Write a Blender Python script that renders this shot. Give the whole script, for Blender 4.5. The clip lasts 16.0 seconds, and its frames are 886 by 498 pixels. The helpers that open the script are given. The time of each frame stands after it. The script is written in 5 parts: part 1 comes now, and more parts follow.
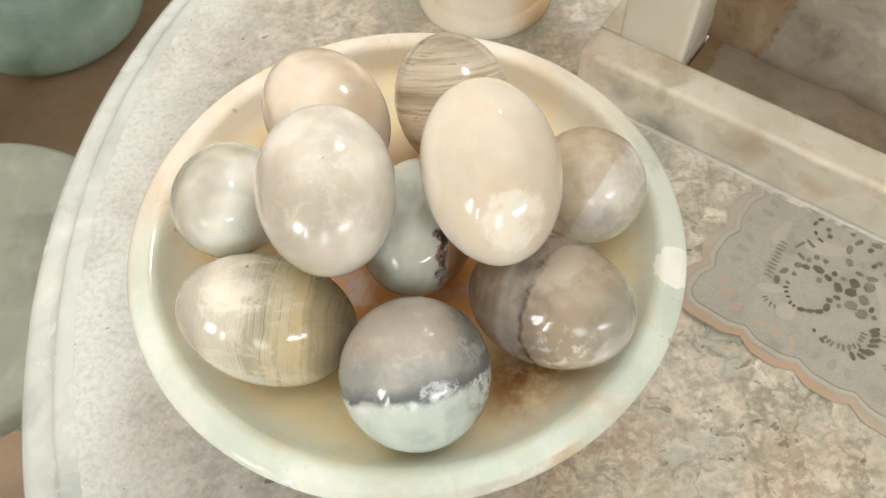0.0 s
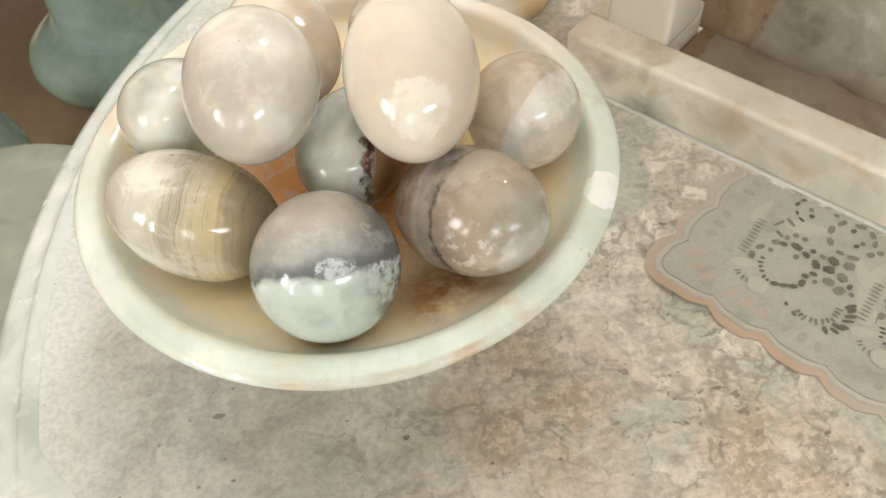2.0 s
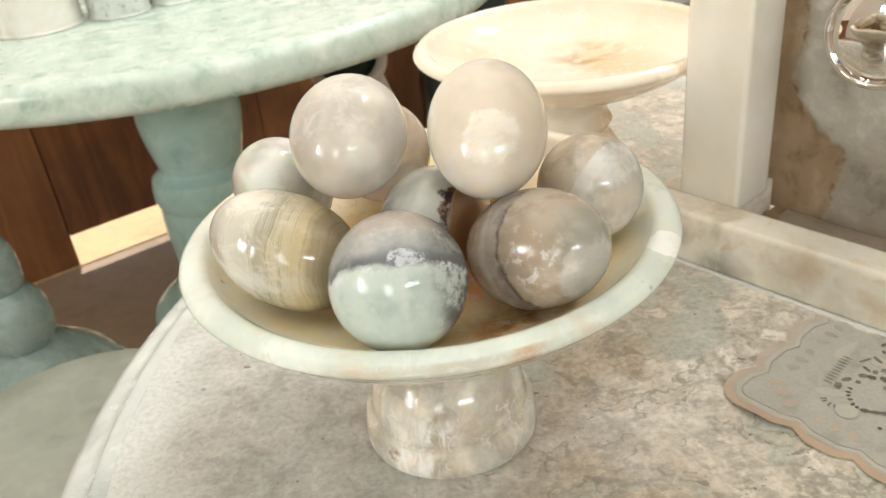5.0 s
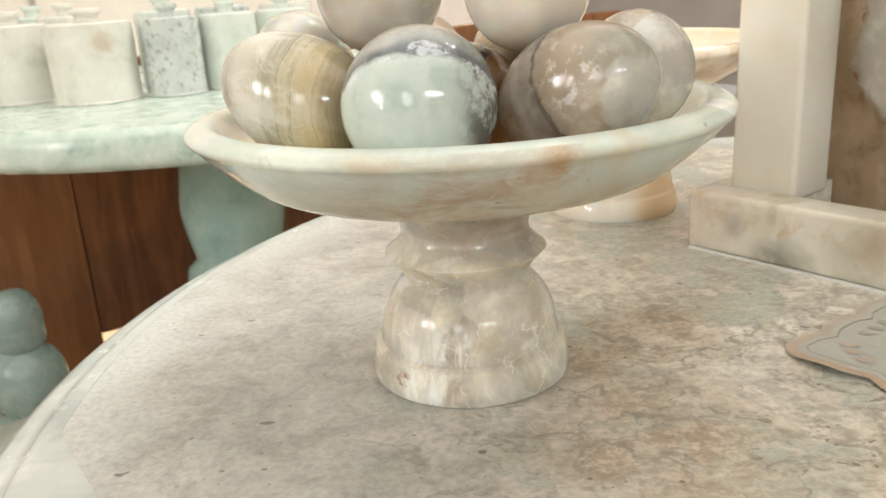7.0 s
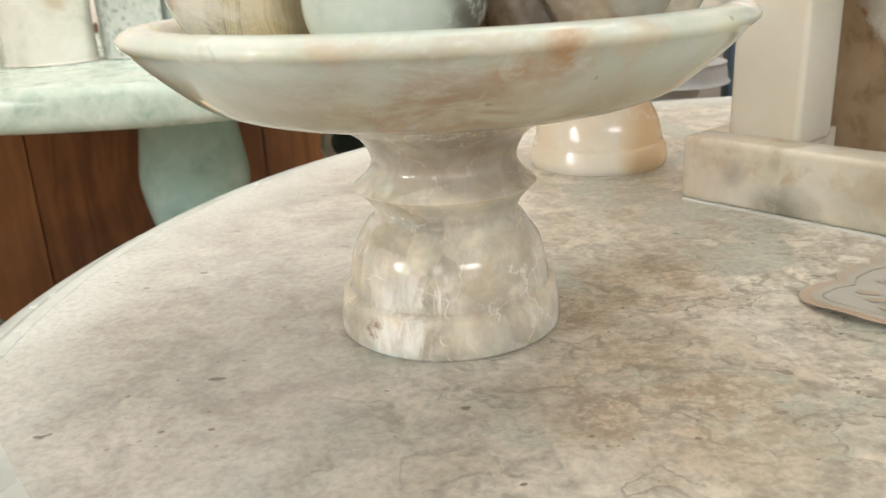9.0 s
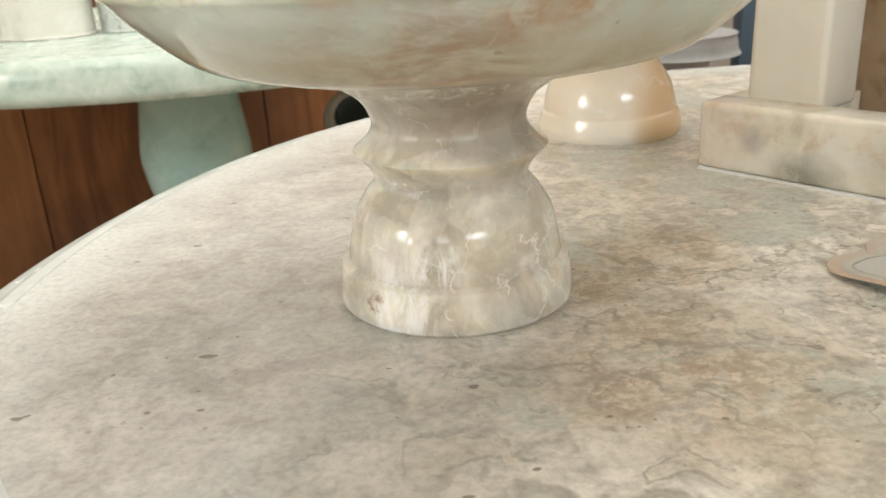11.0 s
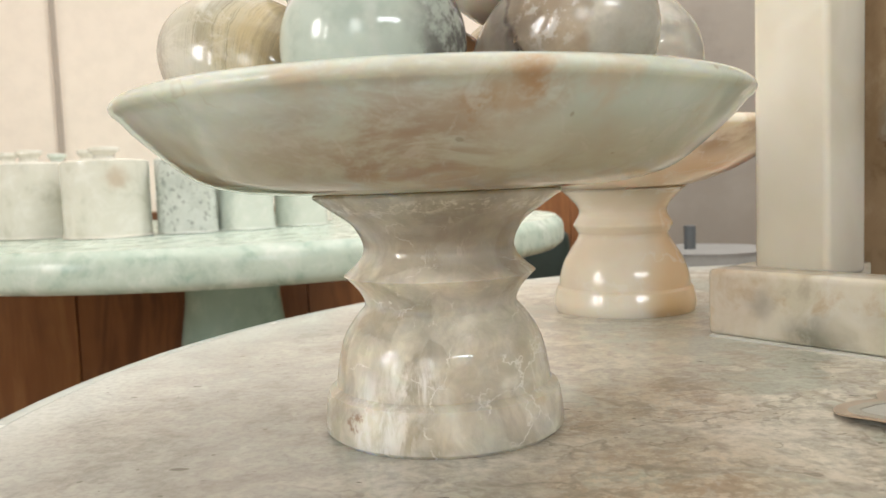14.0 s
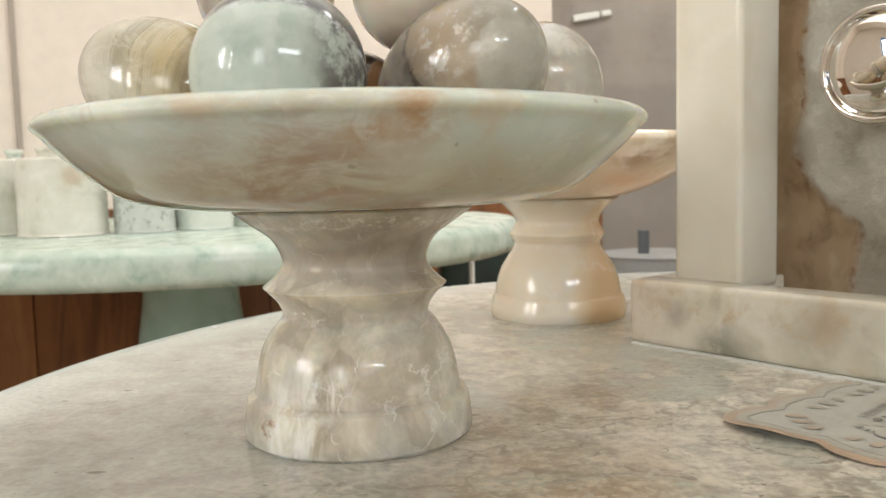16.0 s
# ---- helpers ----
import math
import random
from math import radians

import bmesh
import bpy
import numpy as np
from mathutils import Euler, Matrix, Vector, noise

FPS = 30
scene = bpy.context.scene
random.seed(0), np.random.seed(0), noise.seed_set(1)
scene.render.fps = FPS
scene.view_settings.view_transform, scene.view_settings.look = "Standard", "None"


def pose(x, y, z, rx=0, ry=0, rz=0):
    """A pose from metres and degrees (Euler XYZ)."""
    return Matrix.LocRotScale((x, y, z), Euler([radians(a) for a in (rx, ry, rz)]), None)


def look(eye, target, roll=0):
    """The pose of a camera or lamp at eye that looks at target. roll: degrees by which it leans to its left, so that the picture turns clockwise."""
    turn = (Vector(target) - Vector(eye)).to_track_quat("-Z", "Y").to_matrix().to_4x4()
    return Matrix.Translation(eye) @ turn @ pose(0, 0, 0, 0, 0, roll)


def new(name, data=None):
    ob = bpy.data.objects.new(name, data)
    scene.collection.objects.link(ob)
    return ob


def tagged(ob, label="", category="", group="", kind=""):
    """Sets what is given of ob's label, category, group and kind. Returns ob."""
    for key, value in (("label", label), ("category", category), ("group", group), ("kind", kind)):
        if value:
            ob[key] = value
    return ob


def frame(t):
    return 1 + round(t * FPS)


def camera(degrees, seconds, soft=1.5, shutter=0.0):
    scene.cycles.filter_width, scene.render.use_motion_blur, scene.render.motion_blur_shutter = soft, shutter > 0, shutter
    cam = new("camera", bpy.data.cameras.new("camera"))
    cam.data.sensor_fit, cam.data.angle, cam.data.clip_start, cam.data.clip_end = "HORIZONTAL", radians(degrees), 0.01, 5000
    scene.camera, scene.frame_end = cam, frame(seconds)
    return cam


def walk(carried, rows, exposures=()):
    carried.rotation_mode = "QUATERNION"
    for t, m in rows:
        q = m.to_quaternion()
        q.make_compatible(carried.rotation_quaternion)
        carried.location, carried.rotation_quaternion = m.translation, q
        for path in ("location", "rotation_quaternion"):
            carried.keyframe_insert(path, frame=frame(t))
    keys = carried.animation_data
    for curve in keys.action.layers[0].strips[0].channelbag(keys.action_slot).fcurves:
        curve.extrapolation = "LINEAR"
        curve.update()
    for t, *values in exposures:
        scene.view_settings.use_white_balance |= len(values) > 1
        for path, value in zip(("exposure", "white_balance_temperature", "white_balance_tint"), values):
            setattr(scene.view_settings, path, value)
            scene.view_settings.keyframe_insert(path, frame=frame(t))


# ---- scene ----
cam = camera(56.5, 16.0)
cam.data.dof.use_dof, cam.data.dof.focus_distance, cam.data.dof.aperture_fstop = True, 0.34, 24.0
PATH = [
    (0, (-0.043, -0.197, 1.176), (0.265, 0.832, -0.511), -1.9),
    (0.5, (-0.035, -0.207, 1.161), (0.246, 0.854, -0.511), -3.0),
    (1, (-0.022, -0.228, 1.151), (0.229, 0.871, -0.501), -4.1),
    (1.5, (-0.01, -0.246, 1.148), (0.213, 0.898, -0.477), -4.9),
    (2, (-0.004, -0.267, 1.139), (0.191, 0.945, -0.439), -5.4),
    (2.5, (-0.001, -0.29, 1.128), (0.158, 1.016, -0.378), -6.5),
    (3, (0.0, -0.31, 1.114), (0.143, 1.095, -0.302), -7.3),
    (3.5, (-0.007, -0.327, 1.103), (0.135, 1.178, -0.206), -7.7),
    (4, (-0.016, -0.343, 1.093), (0.123, 1.267, -0.086), -7.8),
    (4.2, (-0.018, -0.348, 1.092), (0.116, 1.293, -0.044), -7.6),
    (6.3, (-0.01, -0.367, 0.972), (0.041, 1.496, 0.244), -4.6),
    (6.5, (-0.015, -0.37, 0.957), (0.047, 1.511, 0.28), -3.9),
    (7, (-0.021, -0.374, 0.932), (0.031, 1.529, 0.318), -3.6),
    (7.5, (-0.021, -0.368, 0.917), (0.041, 1.539, 0.318), -3.2),
    (8, (-0.023, -0.36, 0.909), (0.063, 1.544, 0.303), -3.0),
    (8.5, (-0.026, -0.349, 0.901), (0.081, 1.548, 0.276), -2.8),
    (9, (-0.024, -0.336, 0.898), (0.098, 1.55, 0.244), -2.8),
    (11.5, (-0.023, -0.308, 0.883), (0.078, 1.562, 0.18), -3.3),
    (12, (-0.025, -0.294, 0.878), (0.069, 1.583, 0.193), -3.3),
    (12.5, (-0.029, -0.287, 0.873), (0.059, 1.622, 0.281), -3.3),
    (13, (-0.02, -0.297, 0.865), (0.06, 1.653, 0.429), -3.0),
    (13.5, (-0.012, -0.313, 0.855), (0.038, 1.668, 0.586), -2.5),
    (14, (-0.002, -0.33, 0.848), (0.02, 1.663, 0.685), -2.2),
    (14.5, (0.005, -0.344, 0.849), (0.009, 1.652, 0.727), -2.2),
    (15, (0.015, -0.354, 0.851), (0.036, 1.643, 0.732), -2.0),
    (15.5, (0.026, -0.356, 0.852), (0.086, 1.639, 0.712), -1.6),
    (16, (0.021, -0.347, 0.855), (0.115, 1.643, 0.686), -1.4),
]
walk(cam, [(t, look(eye, target, roll)) for t, eye, target, roll in PATH],
     exposures=[(0, 0.03), (4, 0.08), (7, 0.08), (9, 0.08), (12.5, 0.15), (13.5, 0.03), (14.5, -0.11), (16, -0.15)])

# ---- light ----
world = bpy.data.worlds.new("sky")
scene.world = world
world.use_nodes = True
wn = world.node_tree
sky = wn.nodes.new("ShaderNodeTexSky")
sky.sky_type, sky.sun_disc = "NISHITA", False
sky.sun_elevation, sky.sun_rotation = radians(52), radians(-20)
wn.links.new(sky.outputs[0], wn.nodes["Background"].inputs[0])
wn.nodes["Background"].inputs[1].default_value = 0.12


def sun(direction_from, strength, colour):
    data = bpy.data.lights.new("sun", "SUN")
    data.energy, data.angle, data.color = strength, radians(0.5), colour
    ob = new("sun", data)
    ob.matrix_world = look(direction_from, (0, 0, 0))


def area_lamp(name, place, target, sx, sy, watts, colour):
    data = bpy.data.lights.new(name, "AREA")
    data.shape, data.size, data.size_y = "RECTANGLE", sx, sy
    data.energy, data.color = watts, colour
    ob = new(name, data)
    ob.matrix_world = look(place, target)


WARM = (0.985, 0.974, 0.922)
sun((-1.0, 3.4, 4.2), 5.0, (1.0, 0.92, 0.80))
# daylight in openings inferred from glints, in the left wall and behind the camera
area_lamp("window_daylight", (-2.56, -0.92, 1.72), (0, -0.7, 1.3), 0.10, 0.62, 8, WARM)
area_lamp("window_daylight", (-2.56, -1.22, 1.78), (0, -0.9, 1.3), 0.22, 0.85, 16, WARM)
area_lamp("window_daylight", (-2.56, -1.86, 1.70), (0, -1.2, 1.3), 0.13, 0.95, 12, WARM)
area_lamp("window_daylight", (1.15, -2.76, 2.15), (0.8, 0, 1.4), 1.3, 0.30, 24, (0.90, 0.96, 1.0))
# enlarged beyond any inferred opening, as soft fill from the front
area_lamp("window_daylight", (-0.9, -2.76, 1.85), (-0.3, 0, 1.0), 0.7, 0.8, 11, WARM)
# overhead fill added under the closed ceiling; the small one also makes the table glare
area_lamp("overhead_fill", (0.95, 0.95, 2.96), (0.95, 0.95, 0), 4.8, 3.4, 71, WARM)
area_lamp("overhead_fill", (1.42, 1.3, 2.95), (1.42, 1.3, 0), 0.45, 0.35, 30, (0.93, 0.965, 0.98))


# ---- materials ----
class Mat:
    """A small wrapper round one node material."""

    def __init__(self, name, rough=0.4, **sockets):
        self.m = bpy.data.materials.new(name)
        self.m.use_nodes = True
        self.t = self.m.node_tree
        self.b = self.t.nodes["Principled BSDF"]
        self.b.inputs["Roughness"].default_value = rough
        for k, v in sockets.items():
            self.b.inputs[k.replace("_", " ")].default_value = v
        self.co = self.t.nodes.new("ShaderNodeTexCoord").outputs["Object"]

    def put(self, socket, value):
        if isinstance(value, (int, float, tuple)):
            socket.default_value = value
        else:
            self.t.links.new(value, socket)

    def mapped(self, scale=(1, 1, 1), loc=(0, 0, 0), rot=(0, 0, 0), vec=None):
        n = self.t.nodes.new("ShaderNodeMapping")
        self.t.links.new(vec or self.co, n.inputs[0])
        n.inputs["Scale"].default_value = scale
        n.inputs["Location"].default_value = loc
        n.inputs["Rotation"].default_value = [radians(a) for a in rot]
        return n.outputs[0]

    def noise(self, scale, detail=4, rough=0.55, warp=0.0, vec=None, colour=False):
        n = self.t.nodes.new("ShaderNodeTexNoise")
        self.t.links.new(vec or self.co, n.inputs["Vector"])
        n.inputs["Scale"].default_value, n.inputs["Detail"].default_value = scale, detail
        n.inputs["Roughness"].default_value, n.inputs["Distortion"].default_value = rough, warp
        return n.outputs["Color" if colour else "Fac"]

    def math(self, op, a, b=0.0, c=0.0, clamp=False):
        n = self.t.nodes.new("ShaderNodeMath")
        n.operation, n.use_clamp = op, clamp
        for s, v in zip(n.inputs, (a, b, c)):
            self.put(s, v)
        return n.outputs[0]

    def ramp(self, fac, stops, smooth=True):
        if len(stops) == 2 and not isinstance(stops[0][1], tuple):
            m = self.t.nodes.new("ShaderNodeMapRange")
            m.interpolation_type = "SMOOTHSTEP"
            (p0, v0), (p1, v1) = stops
            for i, v in enumerate((p0, p1, v0, v1)):
                m.inputs[i + 1].default_value = v
            self.put(m.inputs[0], fac)
            return m.outputs[0]
        n = self.t.nodes.new("ShaderNodeValToRGB")
        n.color_ramp.interpolation = "EASE" if smooth else "LINEAR"
        e = n.color_ramp.elements
        while len(e) < len(stops):
            e.new(0.5)
        for el, (p, c) in zip(e, stops):
            el.position = p
            el.color = (c, c, c, 1) if isinstance(c, (int, float)) else (*c, 1)
        self.put(n.inputs[0], fac)
        return n.outputs[0]

    def mix(self, fac, a, b, mode="MIX"):
        n = self.t.nodes.new("ShaderNodeMix")
        n.data_type, n.blend_type = "RGBA", mode
        self.put(n.inputs[0], fac)
        for s, v in ((n.inputs[6], a), (n.inputs[7], b)):
            self.put(s, (*v, 1) if isinstance(v, tuple) and len(v) == 3 else v)
        return n.outputs[2]

    def axis(self, vec, which):
        n = self.t.nodes.new("ShaderNodeSeparateXYZ")
        self.t.links.new(vec, n.inputs[0])
        return n.outputs["XYZ".index(which)]

    def warped(self, amount, scale, detail=3, vec=None):
        """Coordinates pushed about by noise."""
        c = self.noise(scale, detail, vec=vec, colour=True)
        s = self.t.nodes.new("ShaderNodeVectorMath")
        s.operation = "SUBTRACT"
        self.t.links.new(c, s.inputs[0])
        s.inputs[1].default_value = (0.5, 0.5, 0.5)
        n = self.t.nodes.new("ShaderNodeVectorMath")
        n.operation = "MULTIPLY_ADD"
        self.t.links.new(s.outputs[0], n.inputs[0])
        n.inputs[1].default_value = (amount,) * 3
        self.t.links.new(vec or self.co, n.inputs[2])
        return n.outputs[0]

    def spot(self, place, radius, soft=1.0, vec=None):
        """1 at a place in the thing's own space, 0 beyond the radius."""
        n = self.t.nodes.new("ShaderNodeVectorMath")
        n.operation = "DISTANCE"
        self.t.links.new(vec or self.co, n.inputs[0])
        n.inputs[1].default_value = place
        m = self.t.nodes.new("ShaderNodeMapRange")
        m.interpolation_type = "SMOOTHSTEP"
        m.inputs[1].default_value, m.inputs[2].default_value = radius * (1 - soft), radius
        m.inputs[3].default_value, m.inputs[4].default_value = 1, 0
        self.t.links.new(n.outputs["Value"], m.inputs[0])
        return m.outputs[0]

    def veins(self, scale, width, warp=0.02, wscale=20, vec=None):
        """Thin wandering lines: 1 on the line."""
        v = self.warped(warp, wscale, 4, vec)
        f = self.noise(scale, 3, 0.5, vec=v)
        d = self.math("ABSOLUTE", self.math("SUBTRACT", f, 0.5))
        return self.ramp(d, [(0.0, 1.0), (width, 0.0)])

    def cells(self, scale, width, vec=None):
        """Lines between broken cells: 1 on the line."""
        n = self.t.nodes.new("ShaderNodeTexVoronoi")
        n.feature = "DISTANCE_TO_EDGE"
        n.inputs["Scale"].default_value = scale
        self.t.links.new(vec or self.co, n.inputs["Vector"])
        return self.ramp(n.outputs["Distance"], [(0.0, 1.0), (width, 0.0)])

    def blocks(self, scale, soft=0.25, vec=None):
        """A value of its own for each broken cell, soft at the joints."""
        n = self.t.nodes.new("ShaderNodeTexVoronoi")
        n.feature = "SMOOTH_F1"
        n.inputs["Scale"].default_value, n.inputs["Smoothness"].default_value = scale, soft
        self.t.links.new(vec or self.co, n.inputs["Vector"])
        return self.axis(n.outputs["Color"], "X")

    def colour(self, c):
        self.put(self.b.inputs["Base Color"], (*c, 1) if isinstance(c, tuple) else c)
        return self

    def rough(self, r):
        self.put(self.b.inputs["Roughness"], r)
        return self

    def bump(self, height, strength=0.2, dist=0.001):
        n = self.t.nodes.new("ShaderNodeBump")
        n.inputs["Strength"].default_value, n.inputs["Distance"].default_value = strength, dist
        self.put(n.inputs["Height"], height)
        self.t.links.new(n.outputs[0], self.b.inputs["Normal"])
        return self

    def clear(self, amount, tint, rough=0.1, ior=1.45):
        """Lets a share of the surface be see-through stone."""
        g = self.t.nodes.new("ShaderNodeBsdfPrincipled")
        g.inputs["Base Color"].default_value = (*tint, 1)
        g.inputs["Roughness"].default_value = rough
        g.inputs["IOR"].default_value = ior
        g.inputs["Transmission Weight"].default_value = 1.0
        for bend in self.b.inputs["Normal"].links:
            self.t.links.new(bend.from_socket, g.inputs["Normal"])
        m = self.t.nodes.new("ShaderNodeMixShader")
        self.put(m.inputs[0], amount)
        self.t.links.new(self.b.outputs[0], m.inputs[1])
        self.t.links.new(g.outputs[0], m.inputs[2])
        self.t.links.new(m.outputs[0], self.t.nodes["Material Output"].inputs[0])
        return self

    def sss(self, weight, radius, scale):
        self.b.inputs["Subsurface Weight"].default_value = weight
        self.b.inputs["Subsurface Radius"].default_value = radius
        self.b.inputs["Subsurface Scale"].default_value = scale
        return self


def polished(name, rough=0.08, weight=0.4, scale=0.012, radius=(1.0, 0.8, 0.55)):
    k = Mat(name, rough)
    k.b.inputs["IOR"].default_value = 1.5
    if weight:
        k.sss(weight, radius, scale)
    # hand polishing leaves a faint unevenness
    return k.bump(k.math("ADD", k.noise(48, 2, 0.5), k.math("MULTIPLY", k.noise(190, 3, 0.6), 0.10)), 0.24, 0.0014)


def table_marble():
    k = Mat("grey_beige_marble", 0.2, Sheen_Weight=0.10, Sheen_Roughness=0.45)
    v = k.warped(0.030, 16, 3)
    w = k.warped(0.014, 48, 4, v)
    x, y = k.axis(v, "X"), k.axis(v, "Y")
    # warm pinkish-beige ground in wide soft clouds
    base = k.ramp(k.noise(13, 4, 0.55, vec=v), [(0.34, (0.585, 0.535, 0.445)), (0.46, (0.67, 0.62, 0.525)), (0.56, (0.725, 0.68, 0.59)), (0.68, (0.765, 0.735, 0.65))])
    mottle = k.ramp(k.noise(75, 5, 0.65, vec=w), [(0.36, 0.68), (0.60, 1.11)])
    base = k.mix(1.0, base, mottle, "MULTIPLY")
    # grey-green islands ringed by thin olive lines, at two sizes
    rings = None
    for size, seed, cut, tint, strength in ((17, 0.0, 0.51, (0.465, 0.49, 0.42), 0.85), (36, 5.0, 0.56, (0.53, 0.475, 0.375), 0.55)):
        isle = k.noise(size, 4, 0.5, vec=k.mapped(loc=(seed, 2 + seed, 1), vec=w))
        base = k.mix(k.ramp(isle, [(cut - 0.01, 0.0), (cut + 0.06, strength)]), base, tint)
        edge = k.ramp(k.math("ABSOLUTE", k.math("SUBTRACT", isle, cut)), [(0.003, 0.74), (0.030, 0.0)])
        keep = k.ramp(k.noise(size * 1.3, 4, 0.6, vec=k.mapped(loc=(1, 4 + seed, 2))), [(0.42, 0.0), (0.56, 0.95)])
        edge = k.math("MULTIPLY", edge, keep)
        rings = edge if rings is None else k.math("MAXIMUM", rings, edge)
    patch_n = k.noise(30, 5, 0.6, vec=k.mapped(loc=(6, 3, 1), vec=w))
    base = k.mix(k.ramp(patch_n, [(0.53, 0.0), (0.66, 0.55)]), base, (0.42, 0.385, 0.31))
    # gritty brown fields beside the bowl's foot
    field = k.math("MAXIMUM", k.spot((-0.250, -0.088, 0.75), 0.070, 0.7, w), k.math("MAXIMUM", k.spot((-0.222, 0.012, 0.75), 0.052, 0.8, w), k.math("MAXIMUM", k.spot((-0.268, -0.012, 0.75), 0.036, 0.8, w), k.spot((-0.150, -0.150, 0.75), 0.07, 0.8, w))))
    cloud = k.ramp(k.noise(30, 5, 0.65, vec=k.mapped(loc=(3.1, 0.7, 0.2), vec=v)), [(0.38, 0.15), (0.56, 1.0)])
    brown = k.math("MULTIPLY", cloud, k.math("MULTIPLY_ADD", field, 0.85, 0.07))
    base = k.mix(brown, base, (0.44, 0.345, 0.245))
    grit = k.math("MULTIPLY", k.ramp(k.noise(190, 4, 0.7), [(0.48, 0.0), (0.58, 0.7)]), field)
    base = k.mix(grit, base, (0.68, 0.585, 0.455))
    rings = k.math("MULTIPLY", rings, k.ramp(y, [(0.0, 1.0), (0.12, 0.3)]))
    base = k.mix(rings, base, (0.29, 0.265, 0.205))
    # small round chips of brown and grey scattered in drifts
    drift = k.ramp(k.noise(18, 3, vec=k.mapped(loc=(3.1, 9.7, 0.2), vec=v)), [(0.44, 0.1), (0.6, 1.0)])
    chip = k.ramp(k.noise(105, 3, 0.6, 0.4, vec=k.mapped((0.8, 1.25, 1))), [(0.57, 0.0), (0.63, 0.55)])
    base = k.mix(k.math("MULTIPLY", chip, drift), base, (0.36, 0.315, 0.245))
    pale = k.ramp(k.noise(95, 4, 0.6, 0.6, vec=k.mapped(loc=(2, 7, 4))), [(0.54, 0.0), (0.66, 0.4)])
    base = k.mix(pale, base, (0.69, 0.655, 0.575))
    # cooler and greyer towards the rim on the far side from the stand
    # its colour is also darkened to offset the strong light on that side
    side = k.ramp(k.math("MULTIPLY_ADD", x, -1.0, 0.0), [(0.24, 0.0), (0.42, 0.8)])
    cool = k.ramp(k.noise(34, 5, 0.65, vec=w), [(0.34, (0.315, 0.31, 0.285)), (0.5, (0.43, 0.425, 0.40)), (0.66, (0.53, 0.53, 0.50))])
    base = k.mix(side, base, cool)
    r = k.math("SQRT", k.math("ADD", k.math("POWER", x, 2.0), k.math("POWER", y, 2.0)))
    smear = k.math("MULTIPLY", k.ramp(r, [(0.455, 0.0), (0.506, 1.0)]), k.ramp(k.noise(22, 4, 0.6, vec=v), [(0.34, 0.5), (0.54, 1.0)]))
    base = k.mix(smear, base, (0.60, 0.62, 0.59))
    fine = k.ramp(k.noise(260, 4, 0.7), [(0.32, 0.80), (0.62, 1.0)])
    base = k.mix(1.0, base, fine, "MULTIPLY")
    # dark angular pits, thick in one cluster, thin elsewhere
    pits = k.ramp(k.noise(150, 2, 0.5, 0.3, vec=k.mapped((0.9, 1.2, 1))), [(0.645, 0.0), (0.675, 0.7)])
    cluster = k.math("MAXIMUM", k.spot((-0.172, -0.098, 0.75), 0.062, 0.6, w), k.math("MULTIPLY", k.spot((-0.10, -0.17, 0.75), 0.08, 0.7, w), 0.7))
    flecks = k.ramp(k.noise(110, 1, 0.4, vec=k.mapped((1, 1.6, 1))), [(0.79, 0.0), (0.805, 0.8)])
    dots = k.math("MULTIPLY", k.ramp(k.noise(300, 0, 0.4, vec=k.mapped(loc=(4, 3, 0))), [(0.79, 0.0), (0.82, 0.7)]), drift)
    lone = k.ramp(k.spot((-0.2535, -0.0815, 0.75), 0.0036, 0.9, k.warped(0.003, 200, 2, k.mapped((0.613, 1.63, 1)))), [(0.2, 0.0), (0.5, 0.9)])
    pits = k.math("MAXIMUM", k.math("MAXIMUM", k.math("MULTIPLY", pits, cluster), lone), k.math("MAXIMUM", flecks, dots))
    base = k.mix(pits, base, (0.15, 0.13, 0.105))
    k.colour(base).rough(k.ramp(k.noise(40, 4), [(0.3, 0.10), (0.7, 0.23)]))
    return k.bump(k.math("SUBTRACT", k.noise(160, 3), k.math("MULTIPLY", pits, 0.8)), 0.10, 0.0005).m


def border_marble():
    k = polished("white_marble_edging", 0.2, 0.1, 0.004)
    c = k.ramp(k.noise(16, 6, 0.62, 0.4), [(0.3, (0.42, 0.46, 0.44)), (0.5, (0.55, 0.585, 0.56)), (0.7, (0.66, 0.68, 0.655))])
    c = k.mix(k.math("MULTIPLY", k.veins(9, 0.03, 0.04, 16), 0.4), c, (0.48, 0.50, 0.47))
    return k.colour(c).rough(k.ramp(k.noise(30), [(0.3, 0.14), (0.7, 0.3)])).m


